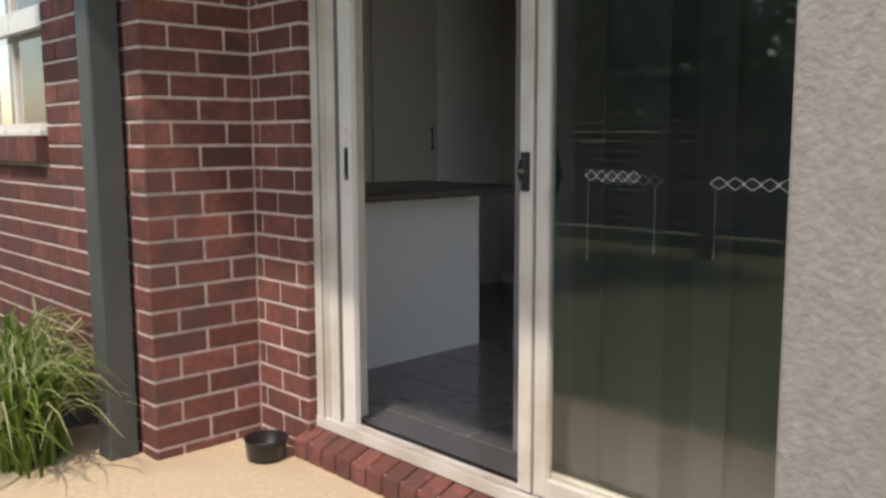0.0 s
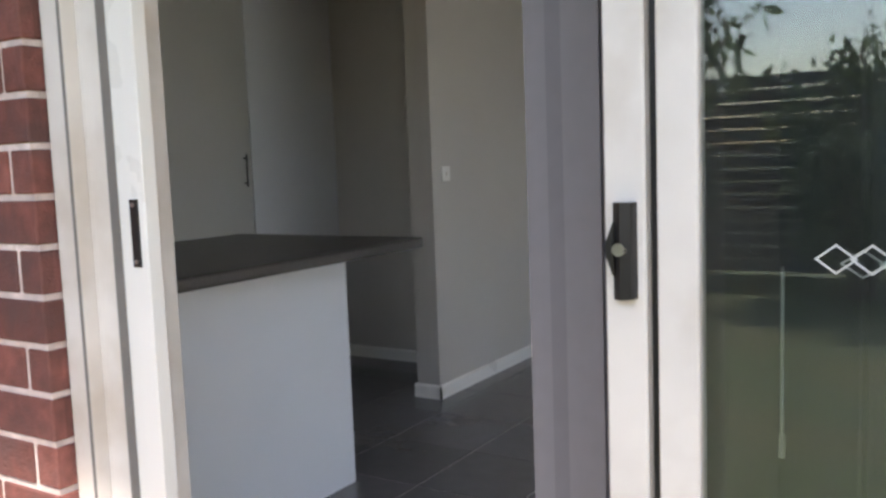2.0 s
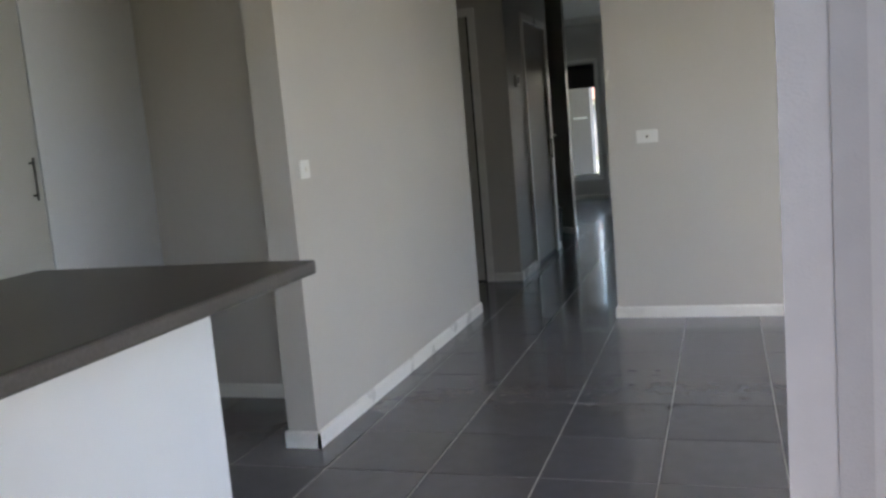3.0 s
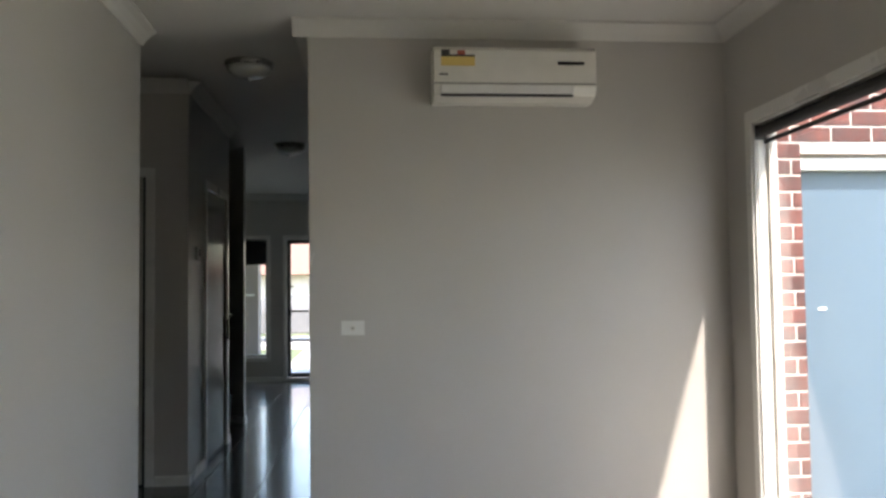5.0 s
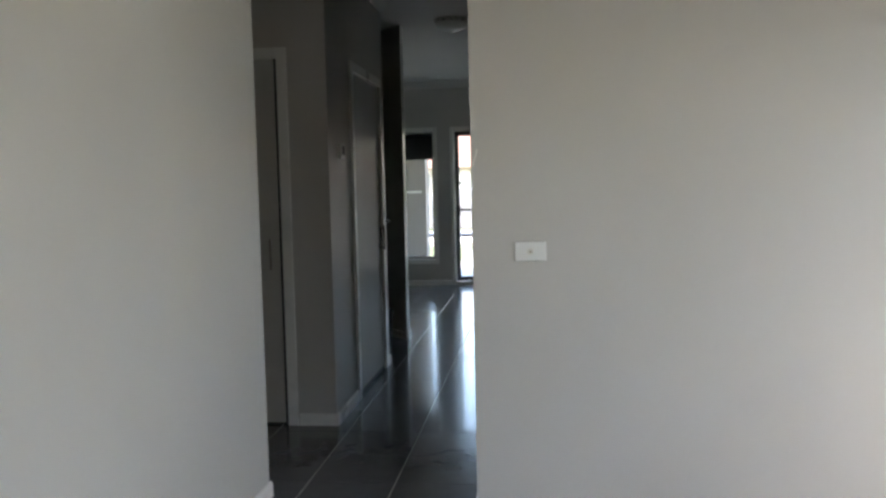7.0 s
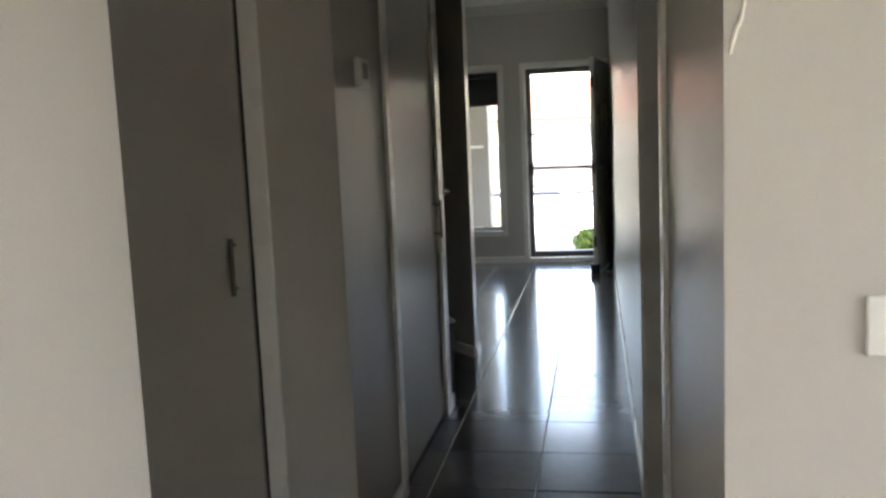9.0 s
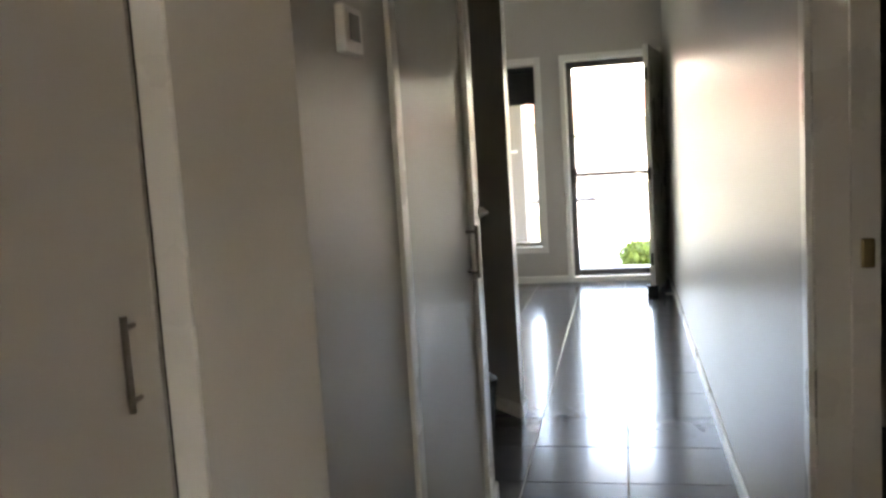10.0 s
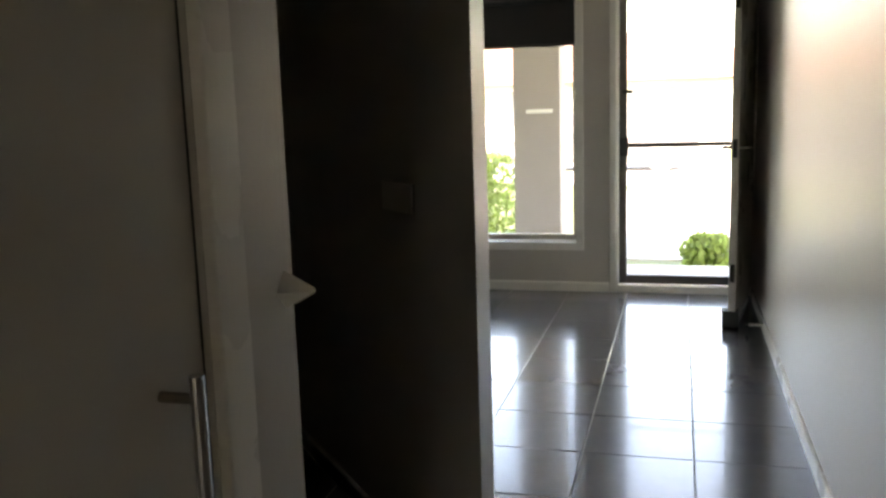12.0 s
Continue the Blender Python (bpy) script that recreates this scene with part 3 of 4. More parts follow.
for i in range(len(pr)):
    b.faces.new((ra[i], ra[(i + 1) % len(pr)], rb[(i + 1) % len(pr)], rb[i]))
b.faces.new(ra[::-1]), b.faces.new(rb)
bmesh.ops.bevel(b, geom=list(b.edges), offset=0.008, segments=2, affect="EDGES", profile=0.5)
part("casing", b, PLASTICY, ac)

part("front_seam", boxes((ax0 + 0.004, ax1 - 0.004, AC_Y - 0.2015, AC_Y - 0.195, 2.312 + 0.012, 2.316 + 0.012)), DGREY, ac)
part("flap", boxes((ax0 + 0.04, ax1 - 0.125, AC_Y - 0.206, AC_Y - 0.190, 2.262 + 0.012, 2.306 + 0.012), bevel=0.003), PLASTIC, ac, "white louvre flap")
part("air_slot", boxes((ax0 + 0.04, ax1 - 0.125, AC_Y - 0.194, AC_Y - 0.15, 2.252 + 0.012, 2.260 + 0.012)), BLACK, ac, "dark air outlet")
part("energy_label", boxes((ax0 + 0.04, ax0 + 0.215, AC_Y - 0.2035, AC_Y - 0.198, 2.405 + 0.012, 2.452 + 0.012)), YELLOW, ac, "yellow energy rating label")
part("label_stripe", boxes((ax0 + 0.04, ax0 + 0.215, AC_Y - 0.2040, AC_Y - 0.198, 2.452 + 0.012, 2.462 + 0.012)), DGREY, ac)
part("label_star", boxes((ax0 + 0.042, ax0 + 0.085, AC_Y - 0.2038, AC_Y - 0.198, 2.462 + 0.012, 2.488 + 0.012)), DGREY, ac)
part("label_star", boxes((ax0 + 0.125, ax0 + 0.165, AC_Y - 0.2038, AC_Y - 0.198, 2.462 + 0.012, 2.484 + 0.012)), REDL, ac)
part("badge", boxes((ax0 + 0.03, ax0 + 0.075, AC_Y - 0.2038, AC_Y - 0.198, 2.356 + 0.012, 2.364 + 0.012)), DGREY, ac)
part("display", boxes((ax1 - 0.205, ax1 - 0.065, AC_Y - 0.2038, AC_Y - 0.194, 2.415 + 0.012, 2.431 + 0.012), bevel=0.002), BLACK, ac, "dark display strip")


# ---- doors ----
def knob(parent, p, n, material=BRASS):
    p, n = Vector(p), Vector(n)
    b = tube_bm(bmesh.new(), [p, p + n * 0.006], 0.028, 16)
    tube_bm(b, [p, p + n * 0.035], 0.009, 10)
    q = n.to_track_quat("Z", "Y").to_matrix().to_4x4()
    kb = bmesh.new()
    lathe_bm(kb, [(0.006, 0.03), (0.02, 0.036), (0.027, 0.048), (0.024, 0.062), (0.01, 0.068)], seg=16)
    bmesh.ops.transform(kb, matrix=Matrix.Translation(p) @ q, verts=kb.verts)
    part("rose", b, material, parent)
    part("door_knob", kb, material, parent, smooth=True)


d1 = tagged(new("door_2"), "flush beige cupboard door with a steel bar handle", "door", kind="structure")
lf = part("door_leaf", boxes((D1_X0 + 0.003, D1_X1 - 0.022, 3.532, 3.566, 0.012, 2.046), bevel=0.002), DOORP, d1)
# Dark strips fill the gaps round the leaf in place of their shade.
part("shadow_gap", boxes((D1_X1 - 0.022, D1_X1 - 0.0005, 3.545, 3.56, 0.0, 2.05), (D1_X0, D1_X1, 3.534, 3.56, 0.0, 0.012)), SKIRTD, d1)
bar_handle(lf, (-0.312, 3.532, 0.885), (0, -1, 0), 0.172, 0.03, 0.0065)
d2 = tagged(new("door_3"), "tall flush beige cupboard door with a steel bar handle", "door", kind="structure")
lf = part("door_leaf", boxes((HALL_L - 0.038, HALL_L - 0.004, D2_Y0 + 0.003, D2_Y1 - 0.006, 0.03, 2.046), bevel=0.002), DOORP, d2)
# Same dark filling: the shade of this leaf's gaps, put in as strips.
part("shadow_gap", boxes((HALL_L - 0.03, HALL_L - 0.006, D2_Y1 - 0.006, D2_Y1 - 0.0005, 0.0, 2.05), (HALL_L - 0.03, HALL_L - 0.006, D2_Y0, D2_Y1, 0.0, 0.03)), SKIRTD, d2)
bar_handle(lf, (HALL_L - 0.004, 4.968, 0.882), (1, 0, 0), 0.175, 0.036, 0.0065)
d3 = tagged(new("door_4"), "beige bedroom door standing open into the room", "door", kind="structure")
lf = part("door_leaf", boxes((1.045, 1.86, D3_Y0 + 0.022, D3_Y0 + 0.057, 0.012, 2.03), bevel=0.002), DOORP, d3)
knob(lf, (1.79, D3_Y0 + 0.057, 1.0), (0, 1, 0))
kp = part("keeper", boxes((1.004, 1.03, D3_Y1 - 0.03, D3_Y1 - 0.018, 1.02, 1.08), bevel=0.004), BRASS, d3, "brass latch keeper")

# entry: leaf swung inwards and security screen
d4 = tagged(new("door_5"), "entry door swung open against the hall wall", "door", kind="structure")
hx, hy, fx, fy = 0.868, 10.24, 0.725, 9.36
dv = Vector((fx - hx, fy - hy, 0)).normalized()
nvv = Vector((dv.y, -dv.x, 0))
b = bmesh.new()
p = [Vector((hx, hy, 0)), Vector((fx, fy, 0))]
prism_bm(b, [(p[0].x, p[0].y), (p[1].x, p[1].y), (p[1].x - nvv.x * 0.04, p[1].y - nvv.y * 0.04), (p[0].x - nvv.x * 0.04, p[0].y - nvv.y * 0.04)], 0.02, 2.05)
lf = part("door_leaf", b, TRIM, d4, "white painted door leaf")
ec = p[1] - nvv * 0.02
for z in (0.32, 1.02, 1.82):
    part("lock_plate", boxes((ec.x - 0.012, ec.x + 0.012, ec.y - 0.012, ec.y + 0.006, z - 0.05, z + 0.05)), BLACK, lf, "dark lock plate on the door edge")
for s in (1, -1):
    q = ec - dv * 0.06 + nvv * (0.02 * s)
    tb = tube_bm(bmesh.new(), [q + Vector((0, 0, 1.02)), q + nvv * 0.05 * s + Vector((0, 0, 1.02)), q + nvv * 0.05 * s - dv * 0.11 + Vector((0, 0, 1.02))], 0.009, 10)
    part("lever", tb, CHROME, lf, "steel lever handle", smooth=True)
part("weather_seal", boxes((fx - 0.03, fx + 0.06, fy - 0.01, fy + 0.07, 0.004, 0.10)), SKIRTD, lf, "black weather seal")
ds = thing("door_stop", "white door stop on the skirting behind the entry door", "door stop")
part("rod", tube_bm(bmesh.new(), [(HALL_R - 0.012, 9.30, 0.04), (HALL_R - 0.085, 9.30, 0.04)], 0.009, 10), PLASTIC, ds)
part("tip", tube_bm(bmesh.new(), [(HALL_R - 0.085, 9.30, 0.04), (HALL_R - 0.10, 9.30, 0.04)], 0.013, 10), SKIRTD, ds)
sc = tagged(new("door_6"), "dark framed security screen door, closed", "screen door", kind="structure")
for bx in ((FD_X0 + 0.01, FD_X0 + 0.065, 10.33, 10.37, 0.05, 2.045), (FD_X1 - 0.09, FD_X1 - 0.035, 10.33, 10.37, 0.05, 2.045),
           (FD_X0 + 0.065, FD_X1 - 0.09, 10.33, 10.37, 0.05, 0.11), (FD_X0 + 0.065, FD_X1 - 0.09, 10.33, 10.37, 1.985, 2.045),
           (FD_X0 + 0.065, FD_X1 - 0.09, 10.335, 10.365, 0.988, 1.018)):
    part("screen_frame", boxes(bx, bevel=0.003), DGREY, sc)
part("closer", tube_bm(bmesh.new(), [(0.5, 10.325, 1.0), (FD_X1 - 0.06, 10.325, 1.0)], 0.011, 10), DGREY, sc, "dark door closer tube")
part("lock", boxes((FD_X0 + 0.012, FD_X0 + 0.075, 10.315, 10.33, 0.93, 1.06), bevel=0.003), BLACK, sc)
part("snib", boxes((FD_X0 + 0.03, FD_X0 + 0.105, 10.318, 10.329, 1.35, 1.375), bevel=0.002), BLACK, sc)
structure("jamb_entry", boxes((FD_X0 - 0.002, FD_X0 + 0.012, 10.262, 10.48, 0.0, FD_Z1), (FD_X1 - 0.035, FD_X1 + 0.002, 10.262, 10.48, 0.0, FD_Z1),
                              (FD_X0, FD_X1, 10.262, 10.48, FD_Z1 - 0.014, FD_Z1 + 0.002), (FD_X0, FD_X1, 10.262, 10.48, -0.01, 0.045)), TRIM, "white entry door jamb and threshold", "trim")


# ---- hall fittings ----
def oyster(x, y):
    l = thing("ceiling_light", "round opal glass ceiling light with a steel rim, switched off", "ceiling light", "hall ceiling lights", (x, y, CEIL_Z))
    o = part("rim", lathe_bm(bmesh.new(), [(0.05, 0), (0.15, 0), (0.155, -0.02), (0.145, -0.032), (0.05, -0.03)], seg=32), CHROME, l, "brushed steel rim", True)
    part("shade", lathe_bm(bmesh.new(), [(0.142, -0.03), (0.13, -0.055), (0.10, -0.078), (0.06, -0.092), (0.012, -0.098)], seg=32), FROST, l, "opal glass dome", True)
    part("finial", lathe_bm(bmesh.new(), [(0.012, -0.096), (0.014, -0.104), (0.006, -0.112)], seg=12), CHROME, l)


oyster(0.50, 3.05)
oyster(0.48, 6.05)
th = thing("thermostat", "white plastic thermostat with a grey display on the hall wall", "thermostat")
part("casing", boxes((HALL_L, HALL_L + 0.022, 3.74, 3.85, 1.50, 1.59), bevel=0.005), PLASTIC, th)
part("display", boxes((HALL_L + 0.0215, HALL_L + 0.0235, 3.765, 3.825, 1.525, 1.575)), DGREY, th, "grey display")
v = thing("wall_vent", "brown louvred vent high on the wall", "vent")
part("frame", boxes((0.0, 0.012, 0.50, 0.76, 2.33, 2.345), (0.0, 0.012, 0.50, 0.76, 2.54, 2.555), (0.0, 0.012, 0.50, 0.515, 2.345, 2.54), (0.0, 0.012, 0.745, 0.76, 2.345, 2.54)), BARK, v)
for i in range(7):
    part("slat", boxes((0.001, 0.009, 0.515, 0.745, 2.352 + i * 0.027, 2.366 + i * 0.027)), BARK, v)
# angled wall switch
t = thing("double_switch", "pale double switch plate on the angled wall", "light switch")
base = Vector((-0.265, 6.512, 1.05))
b = boxes((-0.10, 0.10, 0, 0.009, -0.04, 0.04), bevel=0.003)
bmesh.ops.transform(b, matrix=Matrix.Translation(base) @ Matrix.Rotation(math.atan2(-0.745, 0.667) + math.pi, 4, "Z"), verts=b.verts)
part("cover", b, PLASTIC, t)
hk = thing("wall_hook", "white plastic hook on the end of the hall wall", "hook")
b = bmesh.new()
bmesh.ops.create_cone(b, cap_ends=True, segments=4, radius1=0.022, radius2=0.003, depth=0.036)
bmesh.ops.transform(b, matrix=Matrix.Translation((HALL_L + 0.018, 5.21, 1.08)) @ Matrix.Rotation(radians(90), 4, "Y"), verts=b.verts)
part("peg", b, PLASTIC, hk)
# Plain black rounded form on the nook floor.
bn = thing("nook_form", "black rounded form on the floor of the hall nook", "bin")
part("body", lathe_bm(bmesh.new(), [(0.085, 0.0), (0.105, 0.30), (0.11, 0.30), (0.11, 0.33), (0.07, 0.355), (0.02, 0.36)], (-0.13, 5.72, 0), 24), SKIRTD, bn, smooth=False)
ch = thing("plaster_chip", "chipped paint mark on the wall corner", "wall damage")
part("chip", tube_bm(bmesh.new(), [(0.927, AC_Y - 0.001, 1.405), (0.933, AC_Y - 0.002, 1.43), (0.94, AC_Y - 0.001, 1.445), (0.944, AC_Y - 0.002, 1.47)], 0.0028, 6), PLASTICY, ch)

# blinds
rbz = thing("roller_blind", "charcoal roller blind partly lowered over the front window", "blind", "roller blinds")
part("tube", tube_bm(bmesh.new(), [(FW_X0 + 0.01, 10.32, 2.0), (FW_X1 - 0.01, 10.32, 2.0)], 0.03, 14), RBLIND, rbz)
part("fabric", boxes((FW_X0 + 0.02, FW_X1 - 0.012, 10.348, 10.351, 1.70, 2.0)), RBLIND, rbz)
part("bottom_bar", boxes((FW_X0 + 0.02, FW_X1 - 0.012, 10.343, 10.356, 1.685, 1.705), bevel=0.002), DGREY, rbz)
rb2 = thing("roller_blind", "charcoal roller blind rolled up above the living room window", "blind", "roller blinds")
part("tube", tube_bm(bmesh.new(), [(3.232, WIN_Y0 + 0.02, 2.052), (3.232, WIN_Y1 - 0.018, 2.052)], 0.03, 14), RBLIND, rb2)
part("bracket", boxes((3.204, 3.262, WIN_Y1 - 0.026, WIN_Y1 - 0.016, 2.01, 2.084)), BLACK, rb2)
part("bottom_bar", boxes((3.248, 3.26, WIN_Y0 + 0.03, WIN_Y1 - 0.02, 1.99, 2.012), bevel=0.002), RBLIND, rb2)
part("chain", tube_bm(bmesh.new(), [(3.215, WIN_Y1 - 0.022, 2.05), (3.215, WIN_Y1 - 0.022, 0.75)], 0.003, 6), PLASTIC, rb2, "white bead chain")

# ---- patio things ----
pil = tagged(part("rendered_pillar", boxes((3.14, 3.50, -3.51, -3.16, PAVE_Z, 2.52), bevel=0.006), RENDER), "square pillar with rough cement render at the patio", "pillar")
po = thing("steel_post", "dark painted square steel post beside the brick wall", "post")
part("post", boxes((0.115, 0.235, -3.135, -3.012, -0.19, 2.52), bevel=0.008), STEEL, po)
part("foot_plate", boxes((0.10, 0.25, -3.15, -3.005, -0.19, -0.175)), STEEL, po)
bo = thing("pet_bowl", "black plastic bowl on the patio by the wall", "bowl", at=(0.64, -2.66, PAVE_Z))
part("bowl", lathe_bm(bmesh.new(), [(0.062, 0), (0.078, 0.01), (0.085, 0.08), (0.09, 0.09), (0.082, 0.09), (0.07, 0.03), (0.01, 0.02)], seg=28), BLACK, bo, smooth=True)


def blades(b, n, r0, h, spread, width, rng, z):
    """Arching strap leaves, each folded along its length."""
    for i in range(n):
        a = rng.uniform(0, 2 * math.pi)
        d = Vector((math.cos(a), math.sin(a), 0))
        side = Vector((-d.y, d.x, 0))
        base = Vector((rng.gauss(0, r0), rng.gauss(0, r0), z))
        hh, sp, w = h * rng.uniform(0.55, 1.1), spread * rng.uniform(0.3, 1.2), width * rng.uniform(0.6, 1.2)
        prev = None
        for k in range(7):
            t = k / 6
            c = base + d * (sp * t ** 1.8) + Vector((0, 0, hh * (t - 0.42 * t ** 3.2 * (1 + sp))))
            ww = w * (1 - t ** 2.2) + 0.0008
            ring = [b.verts.new(c - side * ww), b.verts.new(c + Vector((0, 0, -ww * 0.5))), b.verts.new(c + side * ww)]
            if prev:
                b.faces.new((prev[0], prev[1], ring[1], ring[0]))
                b.faces.new((prev[1], prev[2], ring[2], ring[1]))
            prev = ring
    return b


rng = random.Random(4)
for px, py, hh in ((-0.02, -3.40, 0.78), (-0.55, -3.55, 0.8), (-0.35, -3.30, 0.9)):
    g = thing("strappy_plant", "clump of green and cream striped strap leaves in the garden bed", "plant", "garden bed plants", (px, py, -0.19))
    part("green_leaves", blades(bmesh.new(), 190, 0.07, hh * 1.15, 0.42, 0.009, rng, 0), BLADE, g)
    part("pale_leaves", blades(bmesh.new(), 120, 0.07, hh * 1.15, 0.48, 0.007, rng, 0), BLADE2, g)
structure("garden_bed", boxes((-3.0, -0.02, -3.85, -3.0, -0.3, -0.18)), SOIL, "dark soil garden bed along the brick wall", "garden bed")


# ---- backyard, seen in the glass ----
fe = thing("slat_fence", "charcoal fence of horizontal boards behind the lawn", "fence")
for i in range(9):
    part("post", boxes((-8 + i * 2.4, -7.92 + i * 2.4, -11.1, -11.02, -0.19, 1.95)), FENCE, fe)
for i in range(15):
    part("board", boxes((-8.2, 11.5, -11.02, -11.0, -0.15 + i * 0.14, -0.022 + i * 0.14)), FENCE, fe)


def tree(x, y, h, crown, n, rng, label, leaf_mat=LEAF, leaf=0.10, zlow=0.35):
    t = thing("tree", label, "tree", "", (x, y, -0.19))
    b = tube_bm(bmesh.new(), [(0, 0, 0), (0.04, 0.02, h * 0.25), (0.0, 0.06, h * 0.55), (0.05, 0.05, h * 0.85)], 0.13, 10, 0.03)
    limbs = []
    for i in range(11):
        z = h * (zlow + 0.05 + 0.5 * i / 11)
        a = i * 2.4 + rng.uniform(-0.4, 0.4)
        e = Vector((math.cos(a) * crown * rng.uniform(0.5, 0.9), math.sin(a) * crown * rng.uniform(0.5, 0.9), z + crown * 0.55))
        s = Vector((0.02, 0.03, z))
        tube_bm(b, [s, s.lerp(e, 0.5) + Vector((0, 0, 0.1)), e], 0.045, 6, 0.01)
        limbs += [s.lerp(e, f) for f in (0.45, 0.7, 0.95)]
    limbs += [Vector((rng.gauss(0, 0.3), rng.gauss(0, 0.3), h * f)) for f in (0.8, 0.9, 0.97)]
    part("trunk", b, BARK, t)
    verts, faces = [], []
    for i in range(n):
        c = rng.choice(limbs) + Vector((rng.gauss(0, crown * 0.2), rng.gauss(0, crown * 0.2), rng.gauss(0, crown * 0.17)))
        q = Euler((rng.uniform(0, 6.3), rng.uniform(0, 6.3), rng.uniform(0, 6.3))).to_matrix()
        l = leaf * rng.uniform(0.6, 1.3)
        k = len(verts)
        for u in ((-l, 0, 0), (0, -l * 0.38, l * 0.08), (l, 0, -l * 0.1), (0, l * 0.38, l * 0.08)):
            verts.append(c + q @ Vector(u))
        faces.append((k, k + 1, k + 2, k + 3))
    me = bpy.data.meshes.new("crown")
    me.from_pydata([tuple(v) for v in verts], [], faces)
    me.materials.append(leaf_mat)
    o = new("crown", me)
    o.parent = t
    return t


rng = random.Random(11)
tree(-1.2, -8.9, 4.6, 1.75, 7500, rng, "leafy garden tree in front of the slatted fence", zlow=0.2)
tree(-4.2, -9.4, 5.4, 1.7, 6500, rng, "tall leafy garden tree near the fence", zlow=0.2)
tree(-7.4, -8.6, 5.6, 2.0, 6500, rng, "broad leafy garden tree beside the lawn", zlow=0.2)
tree(1.35, -9.7, 2.3, 0.75, 3500, rng, "low leafy garden shrub against the slatted fence", zlow=0.05, leaf=0.075)
tree(3.0, -9.9, 3.2, 1.0, 3500, rng, "small leafy garden tree by the fence", zlow=0.2)

# ---- street side ----
structure("porch", boxes((-1.6, 2.2, 10.5, 11.45, -0.3, -0.02), (-1.1, -0.42, 11.452, 12.4, -0.3, -0.022), bevel=0.01), CONC, "pale concrete porch slab", "porch")
structure("driveway", boxes((-0.4, 5.5, 12.6, 20.5, -0.4, -0.17)), CONC, "pale concrete driveway", "driveway")
# Pale concrete colour on the road carries the sun's brightness.
structure("road", boxes((-80, 80, 20.8, 27.0, -0.5, -0.175)), CONC, "road coloured pale to look sunlit", "road")
structure("kerb", boxes((-80, -0.4, 20.5, 20.8, -0.4, -0.08), (5.5, 80, 20.5, 20.8, -0.4, -0.08), bevel=0.02), CONC, "concrete kerb", "kerb")
tagged(part("porch_pillar", boxes((-0.97, -0.56, 11.9, 12.25, -0.02, 2.6), bevel=0.006), RENDER), "grey rendered square porch pillar", "pillar")
lp = thing("pillar_plate", "pale narrow metal plate fixed to the porch pillar", "plate")
part("plate", boxes((-0.855, -0.62, 11.886, 11.9005, 1.228, 1.262), bevel=0.003), TRIM, lp)
structure("porch_roof", boxes((-3.4, 2.4, 10.5, 12.5, 2.6, 2.75)), TRIM, "pale porch ceiling lining", "porch roof")


def bush(x, y, rx, ry, h, n, rng, label, z=-0.19):
    t = thing("bush", label, "bush", "", (x, y, z))
    b = bmesh.new()
    for i in range(7):
        a = i * 0.9
        tube_bm(b, [(0, 0, 0), (math.cos(a) * rx * 0.5, math.sin(a) * ry * 0.5, h * 0.7)], 0.012, 6, 0.004)
    part("stems", b, BARK, t)
    verts, faces = [], []
    for i in range(n):
        u, a = rng.random() ** 0.5, rng.uniform(0, 6.283)
        zz = h * rng.uniform(0.02, 1)
        k = math.sqrt(max(0.05, 1 - (zz / h - 0.45) ** 2 * 2.4)) * rng.uniform(0.85, 1.12)
        c = Vector((math.cos(a) * rx * u * k, math.sin(a) * ry * u * k, zz))
        q = Euler((rng.uniform(0, 6.3), rng.uniform(0, 6.3), rng.uniform(0, 6.3))).to_matrix()
        l = 0.045 * rng.uniform(0.6, 1.3)
        s = len(verts)
        verts += [tuple(c + q @ Vector(p)) for p in ((-l, 0, 0), (0, -l * 0.4, 0), (l, 0, 0), (0, l * 0.4, 0))]
        faces.append((s, s + 1, s + 2, s + 3))
    me = bpy.data.meshes.new("foliage")
    me.from_pydata(verts, [], faces)
    me.materials.append(LEAFB)
    o = new("foliage", me)
    o.parent = t


bush(0.70, 11.95, 0.24, 0.22, 0.34, 1300, rng, "small round green bush beside the porch")
bush(-1.75, 13.6, 0.62, 0.5, 1.0, 3000, rng, "bushy green shrub outside the front window")


